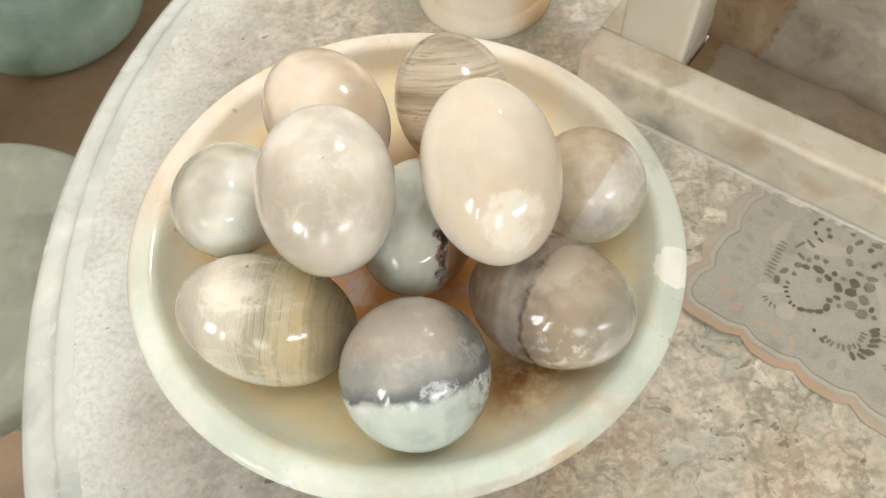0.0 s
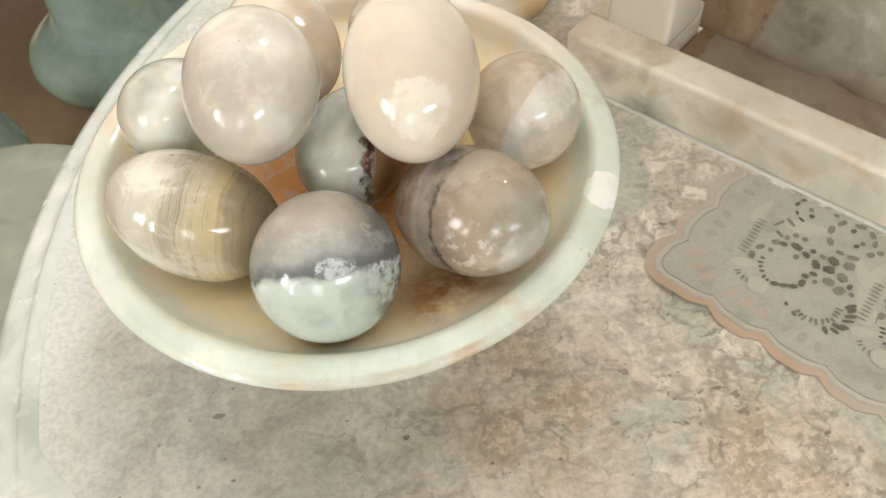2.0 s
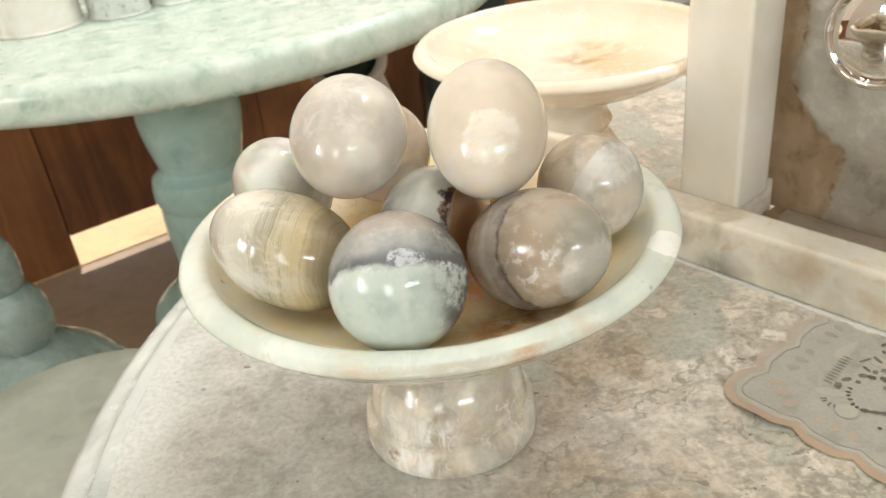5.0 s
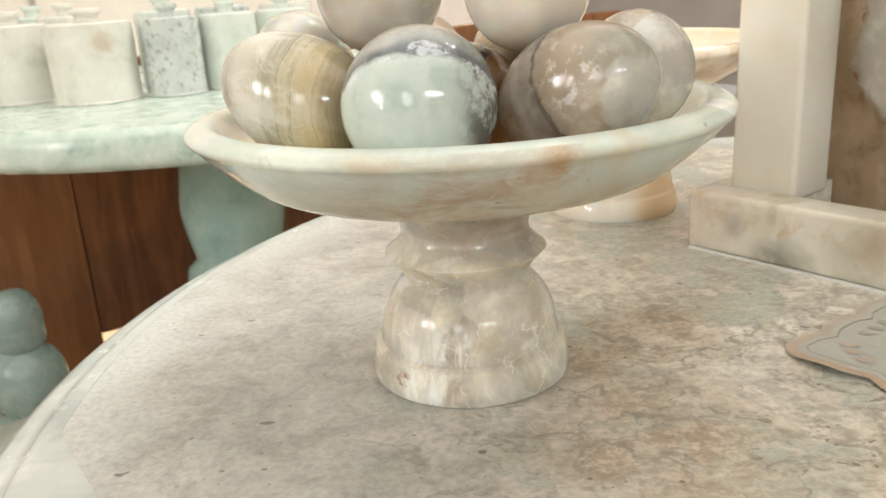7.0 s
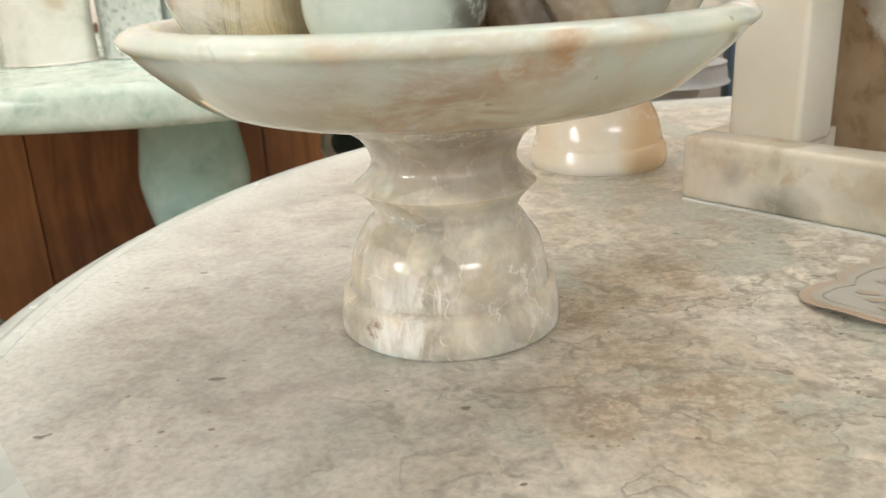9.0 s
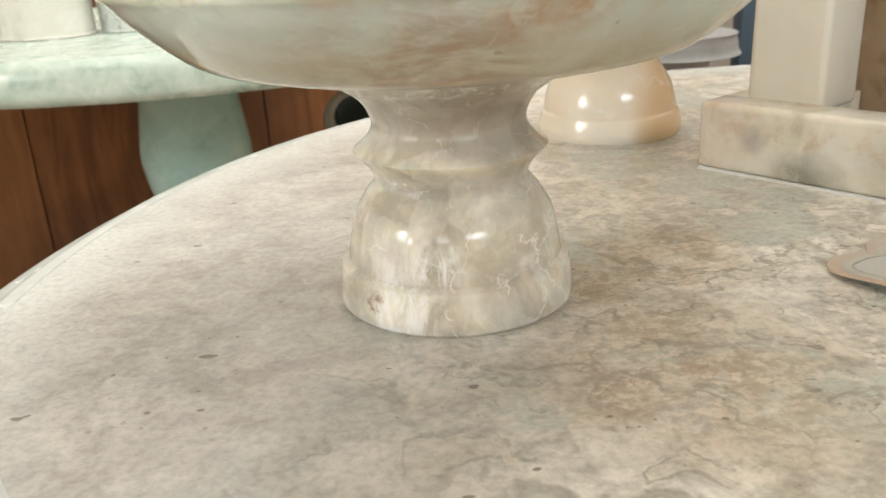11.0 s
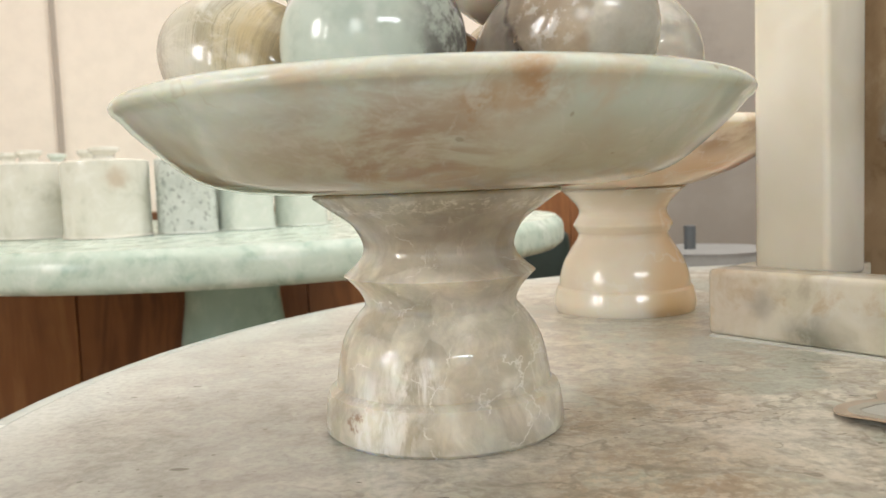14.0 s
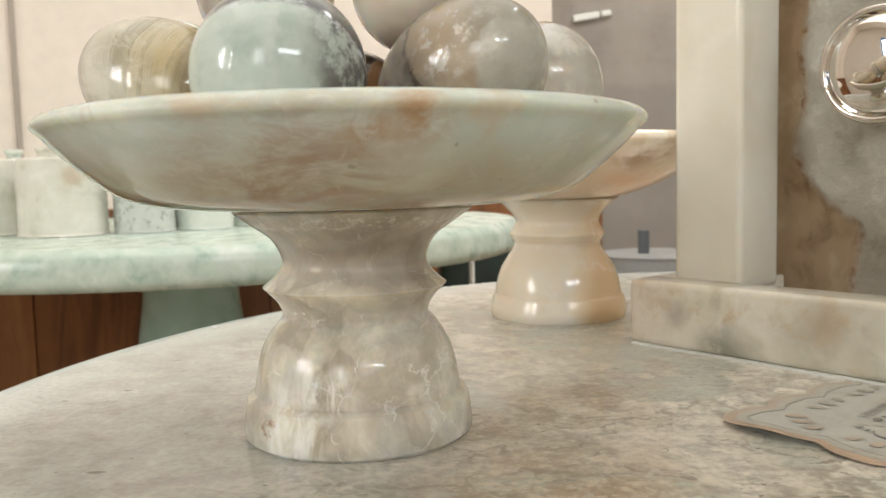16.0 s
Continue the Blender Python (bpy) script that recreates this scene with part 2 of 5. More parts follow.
def bowl_onyx():
    k = polished("pale_green_onyx", 0.1, 1.0, 0.007, (1.0, 0.82, 0.58))
    v = k.warped(0.03, 20)
    c = k.ramp(k.noise(16, 5, 0.6, vec=v), [(0.32, (0.58, 0.545, 0.45)), (0.42, (0.57, 0.64, 0.58)), (0.54, (0.64, 0.70, 0.645)), (0.66, (0.74, 0.785, 0.735))])
    xyz = k.t.nodes.new("ShaderNodeSeparateXYZ")
    k.t.links.new(k.co, xyz.inputs[0])
    # one flank of the stone is a warm pinkish cream
    flank = k.ramp(k.math("MULTIPLY_ADD", k.noise(24, 4, vec=v), 0.05, xyz.outputs[1]), [(0.0, 0.0), (0.10, 0.9)])
    c = k.mix(flank, c, k.ramp(k.noise(30, 4, 0.6, vec=v), [(0.35, (0.66, 0.585, 0.49)), (0.65, (0.735, 0.68, 0.595))]))
    # lip and outside pale green; the hollow's honey yellow is partly transmitted light put into colour
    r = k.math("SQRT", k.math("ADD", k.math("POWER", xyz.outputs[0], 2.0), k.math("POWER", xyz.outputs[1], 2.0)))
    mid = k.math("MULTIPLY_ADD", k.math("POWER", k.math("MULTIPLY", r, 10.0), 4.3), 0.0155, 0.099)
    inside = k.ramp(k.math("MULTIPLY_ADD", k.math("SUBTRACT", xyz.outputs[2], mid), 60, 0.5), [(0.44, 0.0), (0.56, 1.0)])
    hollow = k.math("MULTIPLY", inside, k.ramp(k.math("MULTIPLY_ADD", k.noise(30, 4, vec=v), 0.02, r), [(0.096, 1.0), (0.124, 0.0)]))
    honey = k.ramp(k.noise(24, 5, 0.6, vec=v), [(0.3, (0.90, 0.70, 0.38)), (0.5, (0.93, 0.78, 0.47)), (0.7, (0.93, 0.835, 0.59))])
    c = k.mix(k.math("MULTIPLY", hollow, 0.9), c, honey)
    # orange in the depth: the warm glow between the eggs, put into the colour
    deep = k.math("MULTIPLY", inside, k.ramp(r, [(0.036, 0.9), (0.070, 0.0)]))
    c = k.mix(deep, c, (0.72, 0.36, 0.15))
    rough_edge = k.ramp(k.noise(46, 5, 0.65), [(0.36, 0.1), (0.58, 1.0)])
    rust = k.math("MULTIPLY", k.math("MAXIMUM", k.spot((0.022, -0.079, 0.112), 0.030, 0.95, v), k.spot((0.038, -0.072, 0.113), 0.030, 0.95, v)), k.math("MULTIPLY", rough_edge, inside))
    c = k.mix(rust, c, (0.40, 0.20, 0.085))
    out = k.math("SUBTRACT", 1.0, inside)
    olive = k.math("MULTIPLY", out, k.ramp(k.math("MULTIPLY_ADD", k.noise(26, 4, vec=v), 0.012, xyz.outputs[2]), [(0.108, 0.9), (0.128, 0.0)]))
    c = k.mix(olive, c, k.ramp(k.noise(16, 4, 0.6, vec=v), [(0.35, (0.49, 0.462, 0.33)), (0.65, (0.60, 0.595, 0.46))]))
    streaks = k.ramp(k.noise(40, 6, 0.72, 0.6, vec=k.mapped((0.8, 0.8, 2.6))), [(0.34, 0.15), (0.60, 0.95)])
    under = k.math("MULTIPLY", k.math("MULTIPLY", k.math("MAXIMUM", k.spot((-0.012, -0.092, 0.102), 0.060, 0.95, v), k.spot((0.03, -0.06, 0.095), 0.05, 0.9, v)), out), streaks)
    c = k.mix(under, c, (0.40, 0.275, 0.185))
    spot2 = k.math("MULTIPLY", k.math("MULTIPLY", k.math("MAXIMUM", k.spot((0.026, -0.1135, 0.119), 0.018, 0.95, v), k.spot((0.010, -0.112, 0.116), 0.016, 0.95, v)), out), k.ramp(k.noise(60, 5, 0.7), [(0.36, 0.2), (0.58, 0.9)]))
    c = k.mix(spot2, c, (0.46, 0.29, 0.15))
    white = k.ramp(k.spot((0.101, -0.058, 0.1315), 0.013, 0.5, k.warped(0.018, 80, 5)), [(0.35, 0.0), (0.5, 0.9)])
    c = k.mix(white, c, (0.86, 0.88, 0.86))
    # milky wisps and a few grey hairlines just under the polish
    wisp = k.ramp(k.noise(60, 5, 0.7, 1.0, vec=k.mapped((1, 1, 1.6), loc=(4, 1, 1), vec=v)), [(0.52, 0.0), (0.66, 0.4)])
    c = k.mix(wisp, c, k.mix(olive, (0.70, 0.735, 0.69), (0.62, 0.565, 0.465)))
    hair = k.math("MULTIPLY", k.veins(26, 0.008, 0.02, 60), k.ramp(k.noise(20, 3, vec=k.mapped(loc=(1, 7, 2))), [(0.5, 0.0), (0.64, 0.35)]))
    c = k.mix(hair, c, (0.44, 0.40, 0.32))
    pits = k.ramp(k.noise(150, 1, 0.4), [(0.79, 0.0), (0.81, 0.5)])
    return k.colour(k.mix(pits, c, (0.3, 0.24, 0.16))).rough(k.ramp(k.noise(60), [(0.35, 0.05), (0.7, 0.13)])).m


def stem_onyx():
    k = polished("clear_grey_onyx", 0.1, 0.9, 0.010)
    v = k.warped(0.022, 30)
    c = k.ramp(k.noise(26, 5, 0.6, vec=v), [(0.30, (0.62, 0.575, 0.475)), (0.46, (0.75, 0.715, 0.615)), (0.60, (0.82, 0.795, 0.71)), (0.74, (0.87, 0.845, 0.79))])
    streak = k.ramp(k.noise(70, 5, 0.72, 0.5, vec=k.mapped((1.1, 1.1, 0.8), vec=v)), [(0.35, 0.86), (0.62, 1.05)])
    c = k.mix(1.0, c, streak, "MULTIPLY")
    gloom = k.ramp(k.noise(24, 4, 0.6, vec=k.mapped(loc=(6, 2, 5), vec=v)), [(0.48, 0.0), (0.66, 0.42)])
    c = k.mix(gloom, c, (0.60, 0.50, 0.34))
    # healed fractures: hair-thin pale lines that come and go
    where = k.ramp(k.noise(42, 4, 0.65, vec=k.mapped(loc=(2, 8, 1))), [(0.46, 0.0), (0.60, 0.9)])
    planes = k.blocks(58, 0.18, k.warped(0.012, 60, 4, k.mapped((1, 1, 0.75), rot=(12, 20, 0))))
    c = k.mix(1.0, c, k.ramp(planes, [(0.2, (0.88, 0.855, 0.815)), (0.45, (0.98, 0.97, 0.955)), (0.8, (1.08, 1.08, 1.07))]), "MULTIPLY")
    heal = k.math("MULTIPLY", k.cells(30, 0.020, k.warped(0.03, 60, 6, k.mapped((1, 1, 1.3)))), where)
    c = k.mix(k.math("MULTIPLY", heal, 0.85), c, (0.95, 0.94, 0.91))
    grain = k.math("MULTIPLY", k.ramp(k.noise(210, 4, 0.75, 0.3, vec=k.mapped((1, 1, 0.25))), [(0.56, 0.0), (0.68, 0.6)]), k.ramp(k.noise(48, 3, vec=k.mapped(loc=(3, 3, 3))), [(0.46, 0.0), (0.6, 1.0)]))
    c = k.mix(grain, c, (0.88, 0.865, 0.81))
    # milky fractured zone low on the foot, its glints painted as white streaks, with a reddish mark
    low = k.math("MULTIPLY", k.math("MAXIMUM", k.spot((-0.026, -0.039, 0.012), 0.026, 0.9, v), k.spot((-0.012, -0.040, 0.026), 0.018, 0.9, v)), k.ramp(k.noise(150, 4, 0.7, 0.4, vec=k.mapped((1.2, 1.2, 0.32))), [(0.42, 0.0), (0.62, 0.9)]))
    c = k.mix(low, c, (0.90, 0.885, 0.855))
    rust = k.ramp(k.spot((-0.0335, -0.034, 0.010), 0.007, 0.9, k.warped(0.012, 150, 5)), [(0.25, 0.0), (0.8, 0.7)])
    rust = k.math("MULTIPLY", rust, k.ramp(k.noise(260, 4, 0.7), [(0.42, 0.0), (0.58, 1.0)]))
    c = k.mix(rust, c, (0.36, 0.19, 0.12))
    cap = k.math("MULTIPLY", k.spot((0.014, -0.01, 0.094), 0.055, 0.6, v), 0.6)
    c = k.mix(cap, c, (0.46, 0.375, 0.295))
    # crushed white grains along the joint under the dish
    z = k.axis(k.warped(0.005, 90, 4), "Z")
    joint = k.math("MULTIPLY", k.ramp(k.math("ABSOLUTE", k.math("SUBTRACT", z, 0.0895)), [(0.0008, 1.0), (0.0034, 0.0)]), k.ramp(k.noise(230, 4, 0.75), [(0.48, 0.0), (0.60, 0.9)]))
    c = k.mix(joint, c, (0.86, 0.82, 0.74))
    k.colour(c).rough(k.ramp(k.noise(50), [(0.3, 0.06), (0.7, 0.15)]))
    turned = k.noise(420, 2, 0.5, vec=k.mapped((0.02, 0.02, 1)))
    k.bump(k.math("ADD", turned, k.math("MULTIPLY", k.noise(70, 3, 0.6), 0.7)), 0.14, 0.0007)
    glassy = k.ramp(k.noise(28, 4, 0.6, vec=k.mapped(loc=(5, 5, 1), vec=v)), [(0.38, 0.05), (0.6, 0.28)])
    solid = k.math("MAXIMUM", k.math("MAXIMUM", low, heal), k.math("MAXIMUM", joint, grain))
    glassy = k.math("MULTIPLY", glassy, k.math("MULTIPLY_ADD", solid, -0.9, 1.0))
    return k.clear(glassy, (1.0, 0.975, 0.90), 0.15).m


def cream_onyx():
    k = polished("cream_onyx", 0.09, 0.45, 0.014)
    v = k.warped(0.05, 12)
    c = k.ramp(k.noise(10, 4, vec=v), [(0.3, (0.74, 0.63, 0.48)), (0.42, (0.78, 0.69, 0.555)), (0.56, (0.81, 0.745, 0.63)), (0.8, (0.84, 0.80, 0.715))])
    # orange on the +x half: glow through the side away from light, put into colour
    side = k.ramp(k.math("MULTIPLY_ADD", k.axis(v, "X"), 8, 0.5), [(0.50, 0.0), (0.74, 0.85)])
    side = k.math("MULTIPLY", side, k.ramp(k.axis(k.co, "Z"), [(0.098, 1.0), (0.114, 0.15)]))
    c = k.mix(side, c, (0.76, 0.54, 0.30))
    stain = k.math("MULTIPLY", k.math("MAXIMUM", k.spot((0.040, -0.1057, 0.1157), 0.03, 0.9, v), k.spot((0.02, 0.03, 0.104), 0.04, 0.9, v)), k.ramp(k.noise(50, 4), [(0.4, 0.0), (0.58, 0.8)]))
    c = k.mix(stain, c, (0.46, 0.29, 0.14))
    c = k.mix(k.math("MULTIPLY", k.veins(18, 0.015, 0.05, 30), 0.4), c, (0.86, 0.83, 0.77))
    return k.colour(c).m


def egg_clouded(name, low, mid, high, scale=26, crystals=0.35, weight=0.7, seed=0.0, specks=0.0, patch=None, clear=0.0, depth=0.005):
    """Milky stone: soft wide clouds, patches of fine crystals and a few hairline cracks."""
    k = polished(name, 0.1, weight, depth, (1.0, 0.72, 0.42))
    own = k.mapped(loc=(seed, seed * 0.7, -seed))
    v = k.warped(0.014, 34, 3, own)
    big = k.noise(scale, 3, 0.5, vec=v)
    c = k.ramp(big, [(0.36, low), (0.5, mid), (0.62, high)])
    glow = tuple(min(0.88, a * 1.10) for a in high)
    area = k.ramp(k.noise(scale * 1.1, 3, 0.5, vec=k.mapped(loc=(3, 5, 1), vec=own)), [(0.46, 0.0), (0.62, 1.0)])
    fine = k.ramp(k.noise(150, 5, 0.75, 0.5, vec=own), [(0.48, 0.0), (0.64, 1.0)])
    c = k.mix(k.math("MULTIPLY", k.math("MULTIPLY", area, fine), crystals), c, glow)
    veil = k.ramp(k.noise(scale * 2.0, 4, 0.6, 0.7, vec=k.mapped((1, 1, 0.5), rot=(30, 20, 0), vec=v)), [(0.5, 0.0), (0.66, 0.5)])
    c = k.mix(k.math("MULTIPLY", veil, crystals), c, glow)
    hair = k.math("MULTIPLY", k.cells(36, 0.014, k.warped(0.02, 60, 5, own)), k.ramp(k.noise(30, 3, vec=own), [(0.5, 0.0), (0.62, 0.6)]))
    c = k.mix(k.math("MULTIPLY", hair, crystals), c, tuple(a * 0.8 for a in mid))
    if patch:
        place, radius, tone, amount = patch
        area = k.ramp(k.spot(place, radius, 0.9, k.warped(0.016, 90, 5)), [(0.28, 0.0), (0.46, amount)])
        area = k.math("MULTIPLY", area, k.ramp(k.noise(110, 4, 0.7), [(0.36, 0.35), (0.55, 1.0)]))
        c = k.mix(area, c, tone)
    if specks:
        c = k.mix(k.ramp(k.noise(340, 1, 0.4), [(0.79, 0.0), (0.81, specks)]), c, (0.10, 0.08, 0.06))
    k.colour(c).rough(k.ramp(k.noise(90), [(0.4, 0.08), (0.7, 0.13)]))
    if clear:
        k.clear(k.ramp(big, [(0.42, clear), (0.6, clear * 0.3)]), (0.99, 0.96, 0.90), 0.16)
    return k.m


def egg_striped(name, stops, count, warp=0.006, tilt=(0, 0, 0)):
    k = polished(name, 0.11, 0.4, 0.004)
    v = k.warped(warp, 55, 5, k.mapped(rot=tilt))
    z = k.math("MULTIPLY_ADD", k.axis(v, "Z"), 12.5, 0.5)
    wide = k.noise(count * 0.16, 2, vec=k.mapped((0.05, 0.05, 100), vec=v))
    soft = k.noise(36, 5, 0.65)
    pos = k.math("ADD", k.math("ADD", k.math("MULTIPLY", z, 0.8), k.math("MULTIPLY", wide, 0.14)), k.math("MULTIPLY_ADD", soft, 0.16, -0.05))
    c = k.ramp(pos, stops)
    zone = k.ramp(pos, [(0.20, 0.7), (0.36, 0.7), (0.47, 1.0), (0.545, 0.95), (0.60, 0.3)])
    patchy = k.ramp(k.noise(44, 5, 0.7), [(0.38, 0.1), (0.58, 1.0)])
    for thin, mix_in, cut in ((34, 0.8, 0.51), (13, 0.6, 0.48)):
        lines = k.noise(count, 5, 0.8, vec=k.mapped((0.06, 0.06, thin), loc=(thin, 0, 0), vec=v))
        fine = k.math("MULTIPLY", k.math("MULTIPLY", k.ramp(lines, [(cut - 0.12, 1.0), (cut, 0.0)]), patchy), k.math("MULTIPLY", zone, mix_in))
        c = k.mix(fine, c, (0.24, 0.215, 0.15))
    cloud = k.ramp(k.noise(60, 6, 0.75, 0.6, vec=k.mapped((1, 1, 0.6))), [(0.48, 0.0), (0.62, 0.6)])
    c = k.mix(k.math("MULTIPLY", cloud, k.ramp(pos, [(0.25, 0.15), (0.55, 1.0)])), c, (0.76, 0.74, 0.66))
    dusk = k.ramp(k.noise(26, 5, 0.65, vec=k.mapped(loc=(3, 3, 1))), [(0.50, 0.0), (0.66, 0.5)])
    c = k.mix(dusk, c, (0.38, 0.345, 0.28))
    c = k.mix(k.ramp(k.noise(300, 1, 0.4), [(0.785, 0.0), (0.80, 0.7)]), c, (0.12, 0.10, 0.07))
    return k.colour(c).rough(k.ramp(k.noise(90), [(0.4, 0.08), (0.7, 0.14)])).m


def egg_banded(tilt):
    """Flat beds of brown and cream, thick and thin, with ragged dark seams."""
    k = polished("brown_banded_onyx", 0.1, 0.4, 0.002)
    v = k.warped(0.0025, 70, 5, k.mapped(rot=tilt))
    z = k.math("MULTIPLY_ADD", k.axis(v, "Z"), 14, 0.5)
    c = k.ramp(z, [(0.10, (0.24, 0.165, 0.095)), (0.30, (0.36, 0.265, 0.165)), (0.42, (0.60, 0.49, 0.345)), (0.50, (0.68, 0.58, 0.44)), (0.58, (0.44, 0.36, 0.265)), (0.68, (0.56, 0.50, 0.405)), (0.80, (0.44, 0.39, 0.31)), (0.92, (0.30, 0.25, 0.18))])
    beds = k.noise(120, 4, 0.7, vec=k.mapped((0.05, 0.05, 1.6), vec=v))
    c = k.mix(k.ramp(beds, [(0.40, 0.65), (0.52, 0.0)]), c, (0.26, 0.19, 0.115))
    c = k.mix(k.ramp(beds, [(0.54, 0.0), (0.66, 0.4)]), c, (0.64, 0.54, 0.40))
    seam = k.math("MULTIPLY", k.ramp(k.noise(300, 3, 0.7, vec=k.mapped((0.07, 0.07, 1.5), vec=v)), [(0.57, 0.0), (0.64, 0.55)]), k.ramp(k.noise(60, 4, 0.7), [(0.44, 0.0), (0.56, 1.0)]))
    c = k.mix(seam, c, (0.15, 0.11, 0.07))
    haze = k.ramp(k.noise(46, 4, 0.6, vec=k.mapped(loc=(2, 6, 1))), [(0.50, 0.0), (0.66, 0.35)])
    return k.colour(k.mix(haze, c, (0.58, 0.49, 0.36))).rough(k.ramp(k.noise(90), [(0.4, 0.08), (0.7, 0.14)])).m


def egg_ball():
    k = polished("blue_grey_onyx", 0.09, 0.4, 0.005, (0.8, 0.9, 1.0))
    z = k.axis(k.warped(0.010, 70, 5), "Z")
    cloud = k.noise(40, 5, 0.65)
    grey = k.ramp(cloud, [(0.32, (0.215, 0.23, 0.22)), (0.5, (0.295, 0.31, 0.295)), (0.68, (0.40, 0.405, 0.38))])
    pale = k.ramp(cloud, [(0.32, (0.44, 0.52, 0.47)), (0.5, (0.555, 0.63, 0.575)), (0.7, (0.66, 0.715, 0.66))])
    tan = k.ramp(cloud, [(0.32, (0.30, 0.265, 0.225)), (0.5, (0.385, 0.345, 0.30)), (0.7, (0.48, 0.445, 0.395))])
    c = k.mix(k.ramp(z, [(-0.0016, 0.0), (0.0012, 1.0)]), pale, grey)
    # dusk-blue band above the fracture, fading upwards
    band = k.math("MULTIPLY", k.ramp(z, [(0.0, 0.0), (0.0012, 1.0)]), k.ramp(z, [(0.0015, 0.8), (0.0085, 0.0)]))
    c = k.mix(k.math("MULTIPLY", band, k.ramp(k.noise(46, 5, 0.7), [(0.36, 0.25), (0.56, 1.0)])), c, (0.105, 0.12, 0.13))
    c = k.mix(k.ramp(k.math("MULTIPLY_ADD", k.axis(k.warped(0.014, 55, 5), "Z"), 20, 0.5), [(0.70, 0.0), (0.88, 1.0)]), c, tan)
    # smoky flank
    flank = k.math("MULTIPLY", k.ramp(k.math("MULTIPLY_ADD", k.axis(k.warped(0.014, 70, 4), "X"), 20, 0.5), [(0.05, 0.95), (0.31, 0.0)]), k.ramp(k.noise(80, 4, 0.7), [(0.38, 0.25), (0.55, 1.0)]))
    c = k.mix(flank, c, (0.12, 0.12, 0.115))
    c = k.mix(k.math("MULTIPLY", k.ramp(k.math("ABSOLUTE", k.math("SUBTRACT", k.axis(k.warped(0.006, 50), "X"), -0.004)), [(0.0, 0.3), (0.0030, 0.0)]), k.ramp(z, [(-0.003, 1.0), (0.0, 0.0)])), c, (0.70, 0.72, 0.69))
    # broken white crust along the fracture: gone in places, thick in others
    near = k.ramp(k.math("ABSOLUTE", k.math("SUBTRACT", k.axis(k.warped(0.009, 90, 5), "Z"), -0.0004)), [(0.0005, 1.0), (0.0024, 0.0)])
    crumbs = k.ramp(k.noise(170, 5, 0.75), [(0.46, 0.0), (0.56, 1.0)])
    crack = k.math("MULTIPLY", k.math("MULTIPLY", near, crumbs), k.ramp(k.noise(58, 3, 0.6, vec=k.mapped(loc=(0, 2, 0))), [(0.38, 0.1), (0.52, 1.0)]))
    flake = k.math("MULTIPLY", k.ramp(k.spot((-0.0050, 0.0277, 0.0028), 0.0080, 0.9, k.warped(0.016, 120, 5, k.mapped((0.75, 1, 1.4), loc=(-0.001, 0, -0.001)))), [(0.30, 0.0), (0.5, 1.0)]), k.ramp(k.noise(240, 5, 0.75), [(0.42, 0.1), (0.56, 1.0)]))
    c = k.mix(k.math("MULTIPLY", k.math("MAXIMUM", crack, flake), 0.7), c, (0.68, 0.71, 0.755))
    edge = k.math("MULTIPLY", k.ramp(k.noise(190, 5, 0.75), [(0.52, 0.0), (0.64, 0.4)]), k.ramp(k.math("ABSOLUTE", k.math("SUBTRACT", k.axis(k.warped(0.014, 60, 4), "Z"), 0.0140)), [(0.0, 1.0), (0.0050, 0.0)]))
    return k.colour(k.mix(edge, c, (0.55, 0.53, 0.50))).rough(k.ramp(k.noise(90), [(0.4, 0.07), (0.7, 0.12)])).m


